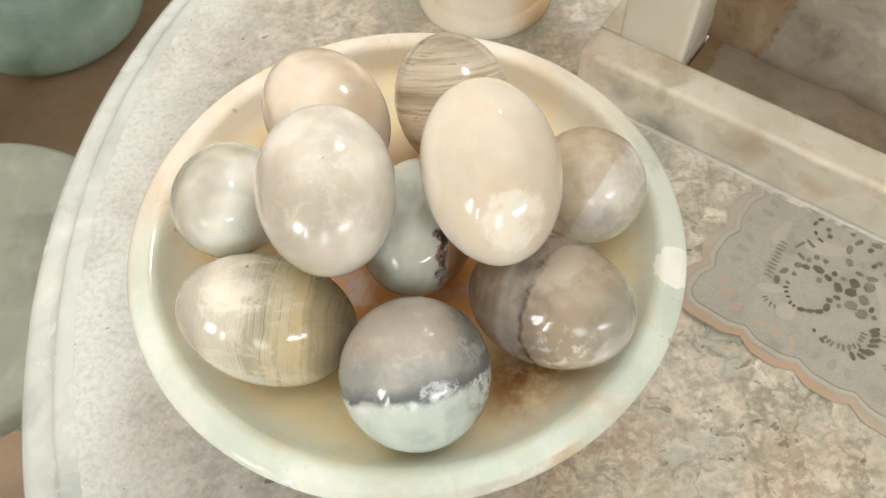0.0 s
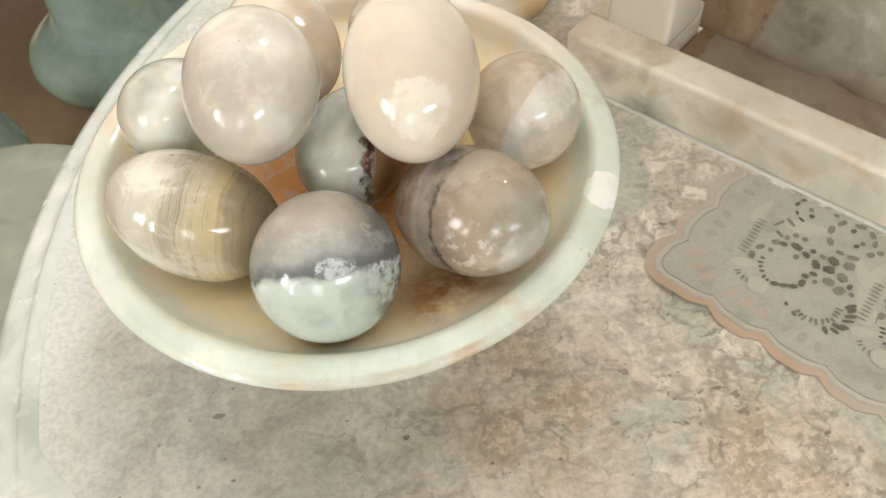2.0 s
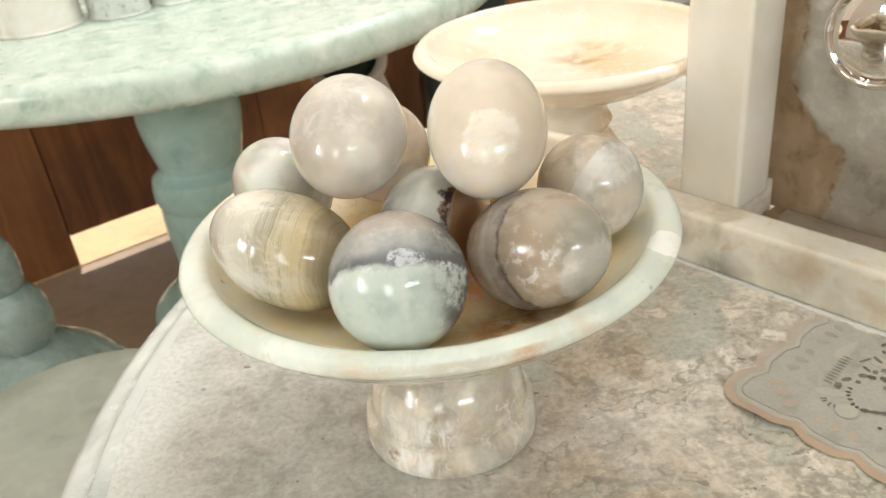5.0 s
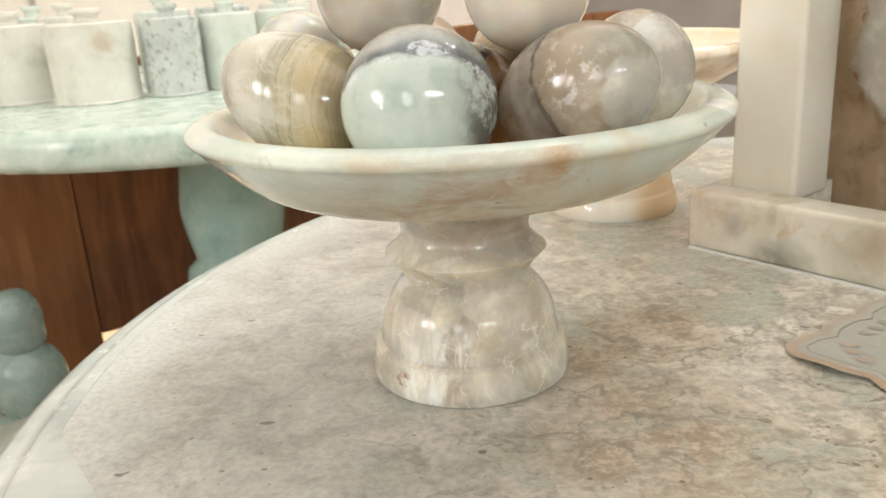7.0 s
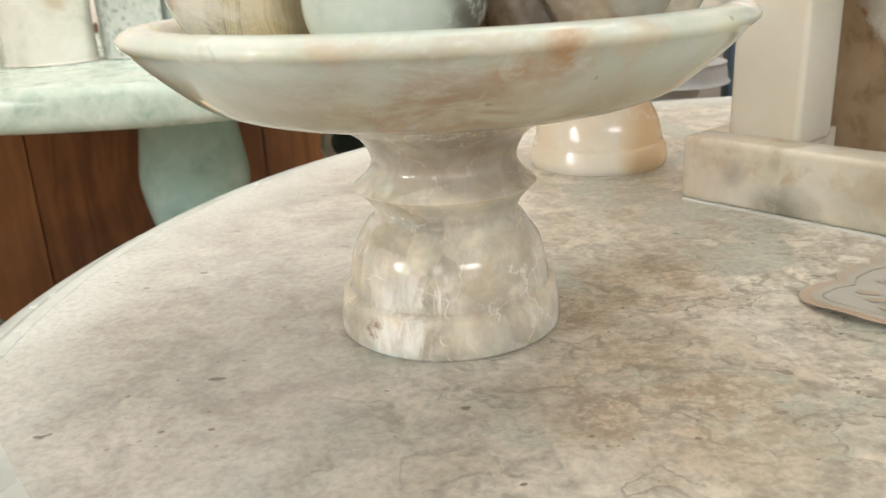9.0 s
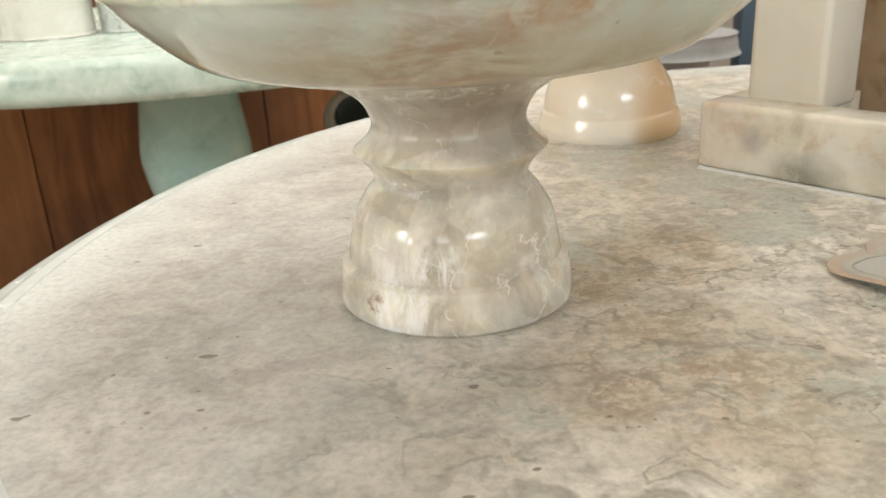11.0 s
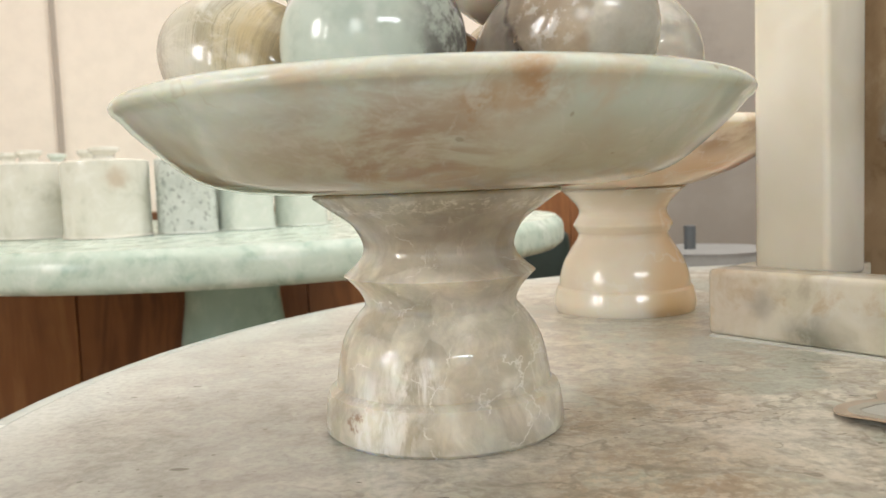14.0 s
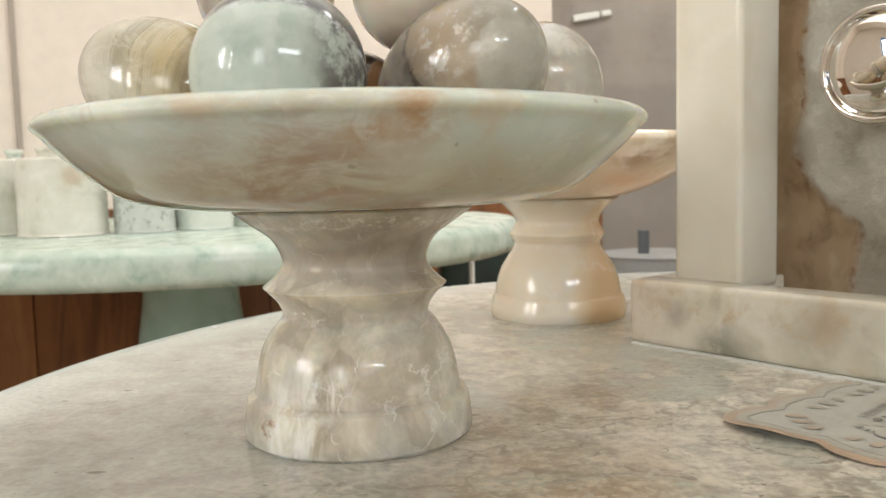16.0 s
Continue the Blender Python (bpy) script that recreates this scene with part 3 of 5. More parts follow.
def egg_brown():
    k = polished("smoky_brown_onyx", 0.095, 0.5, 0.006)
    v = k.warped(0.010, 60, 4)
    xyz = k.t.nodes.new("ShaderNodeSeparateXYZ")
    k.t.links.new(v, xyz.inputs[0])
    g = k.math("MULTIPLY_ADD", xyz.outputs[2], 12.5, 0.5)
    c = k.ramp(g, [(0.1, (0.34, 0.25, 0.175)), (0.40, (0.37, 0.29, 0.22)), (0.455, (0.50, 0.455, 0.41)), (0.50, (0.29, 0.26, 0.245)), (0.555, (0.20, 0.185, 0.175)), (0.58, (0.075, 0.06, 0.055)), (0.605, (0.36, 0.30, 0.235)), (0.78, (0.53, 0.44, 0.335)), (0.93, (0.47, 0.455, 0.375))])
    c = k.mix(k.ramp(k.noise(46, 5, 0.65, vec=v), [(0.42, 0.0), (0.62, 0.5)]), c, (0.52, 0.465, 0.39))
    c = k.mix(k.ramp(k.noise(60, 5, 0.65, vec=k.mapped(loc=(4, 2, 2), vec=v)), [(0.50, 0.0), (0.66, 0.3)]), c, (0.24, 0.185, 0.14))
    patch_v = k.warped(0.012, 70, 3)
    white = k.ramp(k.spot((-0.003, -0.0115, 0.032), 0.024, 0.9, patch_v), [(0.24, 0.0), (0.5, 0.85)])
    c = k.mix(white, c, k.ramp(k.noise(55, 5, 0.6), [(0.35, (0.58, 0.565, 0.495)), (0.6, (0.74, 0.73, 0.66))]))
    rim = k.ramp(k.spot((-0.003, -0.0115, 0.032), 0.024, 0.9, patch_v), [(0.30, 0.0), (0.37, 0.6), (0.46, 0.0)])
    c = k.mix(k.math("MULTIPLY", rim, k.ramp(k.noise(120, 3, 0.7), [(0.46, 0.0), (0.6, 0.8)])), c, (0.70, 0.69, 0.65))
    glint = k.math("MULTIPLY", k.ramp(k.noise(190, 3, 0.7), [(0.50, 0.0), (0.62, 0.85)]), k.math("MAXIMUM", k.spot((-0.0205, 0.0048, 0.0218), 0.019, 0.9, v), k.spot((-0.0213, -0.004, 0.019), 0.012, 0.9, v)))
    c = k.mix(glint, c, (0.82, 0.80, 0.77))
    c = k.mix(k.ramp(k.noise(220, 1, 0.4), [(0.785, 0.0), (0.80, 0.8)]), c, (0.08, 0.07, 0.06))
    return k.colour(c).clear(k.ramp(k.noise(44, 4, 0.6, vec=v), [(0.4, 0.35), (0.6, 0.08)]), (0.90, 0.82, 0.70), 0.1).m


def egg_teal():
    k = polished("teal_grey_onyx", 0.095, 0.4, 0.006)
    c = k.ramp(k.noise(40, 5, 0.62, 0.4), [(0.34, (0.37, 0.405, 0.365)), (0.5, (0.475, 0.50, 0.45)), (0.68, (0.58, 0.585, 0.525))])
    g = k.math("MULTIPLY_ADD", k.axis(k.warped(0.012, 110, 4), "X"), -20, 0.5)
    c = k.mix(k.ramp(g, [(0.77, 0.0), (0.84, 1.0)]), c, (0.34, 0.19, 0.10))
    rust = k.ramp(k.noise(140, 4, 0.7), [(0.38, (0.03, 0.017, 0.012)), (0.52, (0.10, 0.04, 0.025)), (0.66, (0.36, 0.24, 0.17))])
    crust = k.math("MULTIPLY", k.ramp(g, [(0.715, 0.0), (0.74, 1.0), (0.79, 1.0), (0.82, 0.0)]), k.ramp(k.noise(70, 4, 0.7, vec=k.mapped(loc=(1, 2, 6))), [(0.40, 0.1), (0.52, 1.0)]))
    c = k.mix(crust, c, rust)
    k.rough(k.mix(crust, (0.06, 0.06, 0.06), (0.4, 0.4, 0.4)))
    return k.colour(c).m


def egg_clear():
    k = polished("banded_clear_onyx", 0.095, 0.5, 0.003)
    v = k.warped(0.005, 70, 4)
    xyz = k.t.nodes.new("ShaderNodeSeparateXYZ")
    k.t.links.new(v, xyz.inputs[0])
    s = k.math("ADD", k.math("MULTIPLY", xyz.outputs[0], 0.745), k.math("MULTIPLY", xyz.outputs[1], -0.667))
    c = k.ramp(k.math("MULTIPLY_ADD", s, 20, 0.5), [(0.05, (0.60, 0.48, 0.34)), (0.30, (0.64, 0.54, 0.41)), (0.52, (0.66, 0.58, 0.46)), (0.585, (0.64, 0.57, 0.47)), (0.61, (0.80, 0.795, 0.76)), (0.71, (0.82, 0.815, 0.79)), (0.735, (0.76, 0.765, 0.72)), (1.0, (0.78, 0.78, 0.73))])
    thin = k.noise(90, 3, 0.6, vec=k.mapped((1, 0.05, 0.08), rot=(0, 0, 42), vec=v))
    c = k.mix(k.ramp(thin, [(0.5, 0.0), (0.56, 0.45), (0.62, 0.0)]), c, (0.76, 0.74, 0.69))
    c = k.mix(k.ramp(k.noise(60, 5, 0.7, 1.0), [(0.50, 0.0), (0.68, 0.35)]), c, (0.70, 0.68, 0.61))
    c = k.mix(k.ramp(k.noise(45, 4, 0.6, vec=k.mapped(loc=(2, 1, 4))), [(0.5, 0.0), (0.64, 0.15)]), c, (0.58, 0.52, 0.43))
    return k.colour(c).clear(k.ramp(k.noise(40, 4, 0.6, vec=v), [(0.4, 0.2), (0.6, 0.55)]), (0.92, 0.89, 0.82), 0.1).m


def bar_onyx():
    k = polished("mottled_bar_onyx", 0.12, 0.25, 0.008)
    v = k.warped(0.035, 22, 4)
    c = k.ramp(k.noise(22, 5, 0.62, vec=v), [(0.36, (0.62, 0.575, 0.46)), (0.46, (0.77, 0.73, 0.605)), (0.54, (0.84, 0.80, 0.70)), (0.66, (0.88, 0.86, 0.79))])
    c = k.mix(k.ramp(k.noise(30, 5, 0.6, vec=k.mapped(loc=(7, 1, 2), vec=v)), [(0.54, 0.0), (0.70, 0.45)]), c, (0.50, 0.40, 0.29))
    smoke = k.ramp(k.noise(40, 5, 0.65, vec=v), [(0.34, 0.45), (0.56, 1.0)])
    haze = k.math("MAXIMUM", k.spot((0.135, 0.0, 0.010), 0.045, 0.7, v), k.math("MAXIMUM", k.spot((0.192, 0.0, 0.016), 0.042, 0.7, v), k.math("MAXIMUM", k.spot((0.07, 0.0, 0.0), 0.03, 0.8, v), k.spot((0.265, 0.0, 0.012), 0.05, 0.7, v))))
    c = k.mix(k.math("MULTIPLY", k.math("MULTIPLY", haze, smoke), 0.85), c, (0.245, 0.24, 0.175))
    far = k.math("MULTIPLY", k.ramp(k.axis(v, "X"), [(0.05, 0.0), (0.13, 1.0)]), k.ramp(k.noise(18, 4, 0.6, vec=k.mapped(loc=(2, 3, 1), vec=v)), [(0.36, 0.2), (0.6, 0.75)]))
    c = k.mix(far, c, (0.68, 0.645, 0.545))
    tan = k.math("MULTIPLY", k.math("MAXIMUM", k.spot((0.126, 0.0, 0.024), 0.018, 0.9, v), k.spot((0.168, 0.0, 0.018), 0.012, 0.9, v)), 0.6)
    c = k.mix(tan, c, (0.47, 0.35, 0.23))
    pink = k.math("MULTIPLY", k.spot((0.008, 0.0, 0.02), 0.05, 0.8, v), 0.55)
    c = k.mix(pink, c, (0.72, 0.61, 0.525))
    amber = k.ramp(k.noise(48, 5, 0.65, vec=k.mapped(loc=(4, 4, 1), vec=v)), [(0.50, 0.0), (0.76, 0.65)])
    c = k.mix(amber, c, (0.56, 0.40, 0.21))
    c = k.mix(k.math("MULTIPLY", k.spot((0.034, 0.0, 0.022), 0.014, 0.9, v), 0.6), c, (0.33, 0.30, 0.265))
    c = k.mix(k.math("MULTIPLY", k.veins(12, 0.020, 0.03, 24), 0.18), c, (0.80, 0.77, 0.70))
    return k.colour(c).rough(k.ramp(k.noise(40), [(0.3, 0.08), (0.7, 0.2)])).m


def post_onyx():
    k = polished("ivory_onyx", 0.12, 0.35, 0.012)
    c = k.ramp(k.noise(9, 4, 0.5, 0.5), [(0.3, (0.75, 0.71, 0.60)), (0.55, (0.82, 0.79, 0.70)), (0.8, (0.86, 0.84, 0.77))])
    c = k.mix(k.math("MULTIPLY", k.veins(7, 0.04, 0.05, 10), 0.25), c, (0.88, 0.86, 0.79))
    return k.colour(c).m


def slab_onyx():
    k = polished("brown_crusted_onyx", 0.18, 0.0)
    v = k.warped(0.03, 22)
    u = k.axis(v, "X")
    brown = k.ramp(k.noise(22, 5, 0.6, vec=k.mapped((1.4, 1, 0.8), vec=v)), [(0.3, (0.22, 0.14, 0.075)), (0.5, (0.39, 0.28, 0.175)), (0.7, (0.52, 0.415, 0.285))])
    grey = k.ramp(k.noise(26, 6, 0.68, vec=v), [(0.28, (0.26, 0.23, 0.18)), (0.5, (0.42, 0.39, 0.325)), (0.7, (0.57, 0.55, 0.485))])
    z = k.axis(v, "Z")
    bend = k.ramp(k.math("MULTIPLY", z, 4), [(0.24, 0.068), (0.46, 0.036)])
    off = k.math("SUBTRACT", u, bend)
    f = k.ramp(k.math("MULTIPLY_ADD", off, 20, 0.5), [(0.42, 0.0), (0.62, 1.0)])
    c = k.mix(f, brown, grey)
    rim = k.math("MULTIPLY", k.ramp(k.math("ABSOLUTE", off), [(0.0, 1.0), (0.005, 0.0)]), k.ramp(k.noise(60, 4, 0.7), [(0.50, 0.0), (0.64, 0.8)]))
    c = k.mix(rim, c, (0.24, 0.125, 0.06))
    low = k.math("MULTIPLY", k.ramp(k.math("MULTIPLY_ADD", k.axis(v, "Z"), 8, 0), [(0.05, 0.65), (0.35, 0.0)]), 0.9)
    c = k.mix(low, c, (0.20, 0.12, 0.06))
    k.rough(k.mix(f, (0.12, 0.12, 0.12), (0.4, 0.4, 0.4)))
    return k.colour(c).bump(k.math("MULTIPLY", k.noise(70, 5, 0.7), f), 0.5, 0.003).m


def green_marble(name, low, mid, high, scale=10, rough=0.3, specks=0.0, stain=None):
    k = Mat(name, rough)
    v = k.warped(0.06, 8)
    c = k.ramp(k.noise(scale, 6, 0.62, vec=v), [(0.28, low), (0.5, mid), (0.74, high)])
    if stain:
        c = k.mix(k.math("MULTIPLY", k.spot(stain, 0.026, 0.9, k.warped(0.03, 40)), 0.6), c, (0.50, 0.36, 0.24))
    if specks:
        c = k.mix(k.ramp(k.noise(85, 4, 0.65), [(0.54, 0.0), (0.64, specks)]), c, tuple(a * 0.42 for a in low))
    c = k.mix(k.math("MULTIPLY", k.veins(scale * 0.7, 0.03, 0.06, 12), 0.15), c, tuple(min(0.9, a * 1.15) for a in high))
    return k.colour(c).rough(k.ramp(k.noise(30), [(0.3, rough * 0.7), (0.7, rough * 1.3)])).bump(k.noise(90, 3), 0.1, 0.0005).m


def board_wood(name, low, mid, high):
    k = Mat(name, 0.55)
    info = k.t.nodes.new("ShaderNodeObjectInfo").outputs["Random"]
    v = k.mapped((1, 1, 0.06), vec=k.warped(0.05, 3))
    g = k.math("ADD", k.noise(26, 6, 0.65, 0.6, vec=v), k.math("MULTIPLY_ADD", info, 0.22, -0.11))
    c = k.ramp(g, [(0.28, low), (0.5, mid), (0.75, high)])
    dirt = k.ramp(k.noise(2.2, 4), [(0.35, 0.6), (0.6, 1.05)])
    c = k.mix(1.0, c, dirt, "MULTIPLY")
    return k.colour(c).bump(k.noise(60, 4, vec=v), 0.25, 0.001).m


def plain(name, colour, rough=0.6, var=0.12, scale=6, bump=0.15, grain=0.07, **sockets):
    k = Mat(name, rough, **sockets)
    c = k.ramp(k.noise(scale, 5, 0.6, 0.3), [(0.25, tuple(a * (1 - 2 * var) for a in colour)), (0.5, colour), (0.78, tuple(min(0.95, a * (1 + var)) for a in colour))])
    c = k.mix(1.0, c, k.ramp(k.noise(scale * 14, 3, 0.6), [(0.3, 1 - grain), (0.65, 1.02)]), "MULTIPLY")
    return k.colour(c).bump(k.noise(scale * 18, 3), bump, 0.001).m


def stained_plaster():
    k = Mat("stained_grey_plaster", 0.8)
    v = k.warped(0.10, 5, 4)
    z = k.axis(v, "Z")
    c = k.ramp(k.noise(3.5, 5, 0.6, vec=v), [(0.3, (0.255, 0.225, 0.20)), (0.5, (0.315, 0.28, 0.245)), (0.7, (0.37, 0.335, 0.295))])
    c = k.mix(k.ramp(z, [(1.16, 0.45), (1.21, 0.0)]), c, (0.215, 0.195, 0.175))
    rust = k.ramp(k.noise(9, 5, 0.65, vec=v), [(0.3, (0.30, 0.19, 0.14)), (0.7, (0.46, 0.335, 0.27))])
    c = k.mix(k.ramp(z, [(1.46, 0.0), (1.58, 0.85)]), c, rust)
    return k.colour(c).bump(k.noise(30, 4), 0.15, 0.001).m


def chrome():
    k = Mat("chrome", 0.04, Metallic=1.0)
    c = k.ramp(k.noise(30, 3), [(0.3, (0.74, 0.70, 0.66)), (0.7, (0.83, 0.80, 0.77))])
    return k.colour(c).m


M_TABLE, M_BORDER, M_BOWL, M_STEM, M_CREAM = table_marble(), border_marble(), bowl_onyx(), stem_onyx(), cream_onyx()
M_BAR, M_POST, M_SLAB, M_CHROME = bar_onyx(), post_onyx(), slab_onyx(), chrome()
M_FAR_TOP = green_marble("pale_green_marble", (0.31, 0.44, 0.37), (0.54, 0.645, 0.565), (0.73, 0.79, 0.73), 26)
M_FAR_LEG = green_marble("sea_green_marble", (0.27, 0.435, 0.395), (0.39, 0.575, 0.525), (0.52, 0.695, 0.64), 11, 0.16)
M_STOOL = green_marble("dull_green_marble", (0.18, 0.20, 0.16), (0.26, 0.28, 0.23), (0.35, 0.365, 0.31), 9, 0.4)
M_COLUMN = green_marble("grey_green_marble", (0.15, 0.215, 0.195), (0.235, 0.315, 0.29), (0.34, 0.43, 0.40), 9, 0.25)
M_JAR = green_marble("cream_jar_marble", (0.58, 0.575, 0.49), (0.74, 0.725, 0.645), (0.83, 0.82, 0.76), 20, 0.14)
M_JAR_SPOT = green_marble("spotted_jar_marble", (0.58, 0.575, 0.49), (0.74, 0.725, 0.645), (0.83, 0.82, 0.76), 20, 0.14, 0.0, (0.040, -0.057, 0.098))
M_JAR_GREEN = green_marble("pale_jar_marble", (0.53, 0.60, 0.53), (0.69, 0.74, 0.67), (0.80, 0.82, 0.77), 20, 0.14)
M_JAR_SPECK = green_marble("speckled_jar_marble", (0.42, 0.46, 0.42), (0.58, 0.61, 0.57), (0.70, 0.72, 0.69), 16, 0.28, 0.6)
M_WOOD = board_wood("brown_boards", (0.155, 0.057, 0.019), (0.245, 0.097, 0.033), (0.33, 0.142, 0.051))
M_BEIGE = plain("lit_board_cream", (0.82, 0.725, 0.64), 0.7, 0.04, 1.6, 0.05, 0.03)
M_FLOOR = plain("worn_concrete", (0.36, 0.265, 0.18), 0.75, 0.25, 3.0, 0.3)
M_GREY_WALL = stained_plaster()
M_SEAM = plain("grey_seam_strip", (0.42, 0.36, 0.31), 0.8, 0.08, 1.4, 0.1, 0.04)
M_ROOM = plain("cream_plaster", (0.72, 0.67, 0.60), 0.8, 0.08, 1.5, 0.2)
M_GROUND = plain("dry_ground", (0.76, 0.52, 0.29), 0.9, 0.2, 2.0, 0.4)
M_GREY_STONE = plain("grey_stone", (0.27, 0.27, 0.265), 0.5, 0.12, 9)
M_STEEL = plain("dark_steel", (0.10, 0.11, 0.12), 0.4, 0.1, 20)
M_BLUE = plain("dark_blue_paint", (0.035, 0.065, 0.10), 0.35, 0.2, 6)
M_DARK = plain("near_black_green", (0.015, 0.028, 0.022), 0.4, 0.2, 8)
M_MOUTH = plain("pale_grey_marble", (0.50, 0.45, 0.40), 0.4, 0.08, 12)
M_WHITE_ROD = plain("white_paint", (0.76, 0.76, 0.72), 0.4, 0.05, 20)
M_MAT = plain("pale_lace_plastic", (0.405, 0.395, 0.345), 0.5, 0.10, 40, 0.05, 0.08, Sheen_Weight=0.25)
M_MAT_PALE = plain("pale_lace_relief", (0.46, 0.44, 0.38), 0.5, 0.06, 40, 0.05, 0.05)
M_MAT_LINE = plain("grey_lace_line", (0.35, 0.325, 0.275), 0.4, 0.1, 60, 0.1)
M_MAT_TEAR = plain("peach_lace_drop", (0.45, 0.375, 0.30), 0.4, 0.1, 60, 0.1)
M_MAT_DROP = plain("grey_lace_drop", (0.37, 0.345, 0.29), 0.4, 0.12, 60, 0.1)
# colours of patches that imitate holes: dark for shade, grey for the table beneath
M_HOLE = plain("dark_hole_patch", (0.135, 0.125, 0.10), 0.5, 0.25, 90, 0.1)
M_HOLE_GREY = plain("grey_hole_patch", (0.215, 0.205, 0.17), 0.5, 0.25, 90, 0.1)


def lace_rim():
    k = Mat("peach_lace_edge", 0.38)
    c = k.ramp(k.noise(60, 4), [(0.3, (0.41, 0.36, 0.30)), (0.7, (0.49, 0.44, 0.37))])
    peach = k.math("MULTIPLY", k.spot((0.175, -0.065, 0.75), 0.095, 0.7, k.warped(0.02, 30)), 0.8)
    return k.colour(k.mix(peach, c, (0.48, 0.335, 0.23))).m


M_MAT_EDGE = lace_rim()


# ---- mesh helpers ----
def link(name, bm, material, smooth=True, sharp=40.0):
    me = bpy.data.meshes.new(name)
    bmesh.ops.recalc_face_normals(bm, faces=bm.faces)
    bm.to_mesh(me)
    bm.free()
    if smooth:
        me.shade_smooth()
        me.set_sharp_from_angle(angle=radians(sharp))
    me.materials.append(material)
    return new(name, me)


def part(name, bm, material, parent, label="", smooth=True, sharp=40.0):
    ob = link(name, bm, material, smooth, sharp)
    ob.parent = parent
    if label:
        tagged(ob, label)
    return ob


def thing(name, place, label, category, group="", turn=0.0):
    ob = new(name)
    ob.matrix_world = pose(*place, rz=turn)
    ob.empty_display_size = 0.02
    return tagged(ob, label, category, group)


def smooth_profile(points, steps):
    """Catmull-Rom through (r, z) points; a point given twice stays a sharp corner."""
    out = []
    n = len(points)
    for i in range(n - 1):
        p1, p2 = Vector(points[i]), Vector(points[i + 1])
        if (p2 - p1).length < 1e-7:
            out.append(p1)
            continue
        p0 = Vector(points[max(i - 1, 0)])
        p3 = Vector(points[min(i + 2, n - 1)])
        for s in range(steps):
            t = s / steps
            out.append(0.5 * (2 * p1 + (p2 - p0) * t + (2 * p0 - 5 * p1 + 4 * p2 - p3) * t * t + (3 * p1 - p0 - 3 * p2 + p3) * t ** 3))
    out.append(Vector(points[-1]))
    clean = [out[0]]
    for p in out[1:]:
        if (p - clean[-1]).length > 1e-6:
            clean.append(p)
    return clean


def lathe(points, segs=96, steps=5, wobble=0.0, seed=0):
    bm = bmesh.new()
    prof = smooth_profile(points, steps)
    rings = []
    for r, z in prof:
        if abs(r) < 1e-5:
            rings.append([bm.verts.new((0, 0, z))])
            continue
        ring = []
        for i in range(segs):
            a = 2 * math.pi * i / segs
            k = 1 + wobble * noise.noise(Vector((math.cos(a) * 1.3 + seed, math.sin(a) * 1.3, z * 14)))
            ring.append(bm.verts.new((r * k * math.cos(a), r * k * math.sin(a), z)))
        rings.append(ring)
    for a, b in zip(rings, rings[1:]):
        for i in range(segs):
            j = (i + 1) % segs
            if len(a) == 1 and len(b) > 1:
                bm.faces.new((a[0], b[j], b[i]))
            elif len(b) == 1 and len(a) > 1:
                bm.faces.new((a[i], a[j], b[0]))
            elif len(a) > 1:
                bm.faces.new((a[i], a[j], b[j], b[i]))
    return bm


def block(x0, x1, y0, y1, z0, z1, bevel=0.0, segs=2):
    bm = bmesh.new()
    bmesh.ops.create_cube(bm, size=1)
    for v in bm.verts:
        v.co = Vector(((x0 + x1) / 2 + v.co.x * (x1 - x0), (y0 + y1) / 2 + v.co.y * (y1 - y0), (z0 + z1) / 2 + v.co.z * (z1 - z0)))
    if bevel:
        bmesh.ops.bevel(bm, geom=list(bm.edges), offset=bevel, segments=segs, profile=0.6, affect="EDGES")
    return bm


def wall_with_holes(width, height, thick, holes):
    """An upright wall in x and z with rectangular openings (x0, x1, z0, z1) right through it."""
    xs = sorted({0, width, *[h[0] for h in holes], *[h[1] for h in holes]})
    zs = sorted({0, height, *[h[2] for h in holes], *[h[3] for h in holes]})
    bm = bmesh.new()

    def solid(i, j):
        if not (0 <= i < len(xs) - 1 and 0 <= j < len(zs) - 1):
            return False
        cx, cz = (xs[i] + xs[i + 1]) / 2, (zs[j] + zs[j + 1]) / 2
        return not any(h[0] < cx < h[1] and h[2] < cz < h[3] for h in holes)

    def quad(*co):
        bm.faces.new([bm.verts.new(c) for c in co])

    for i in range(len(xs) - 1):
        for j in range(len(zs) - 1):
            if not solid(i, j):
                continue
            a, b, c, d = xs[i], xs[i + 1], zs[j], zs[j + 1]
            quad((a, 0, c), (b, 0, c), (b, 0, d), (a, 0, d))
            quad((a, thick, c), (a, thick, d), (b, thick, d), (b, thick, c))
            if not solid(i - 1, j):
                quad((a, 0, c), (a, 0, d), (a, thick, d), (a, thick, c))
            if not solid(i + 1, j):
                quad((b, 0, c), (b, thick, c), (b, thick, d), (b, 0, d))
            if not solid(i, j - 1):
                quad((a, 0, c), (a, thick, c), (b, thick, c), (b, 0, c))
            if not solid(i, j + 1):
                quad((a, 0, d), (b, 0, d), (b, thick, d), (a, thick, d))
    bmesh.ops.remove_doubles(bm, verts=bm.verts, dist=1e-5)
    return bm


def prism(outline, z0, z1):
    bm = bmesh.new()
    low = [bm.verts.new((x, y, z0)) for x, y in outline]
    top = [bm.verts.new((x, y, z1)) for x, y in outline]
    bm.faces.new(low[::-1])
    bm.faces.new(top)
    for i in range(len(low)):
        j = (i + 1) % len(low)
        bm.faces.new((low[i], low[j], top[j], top[i]))
    return bm


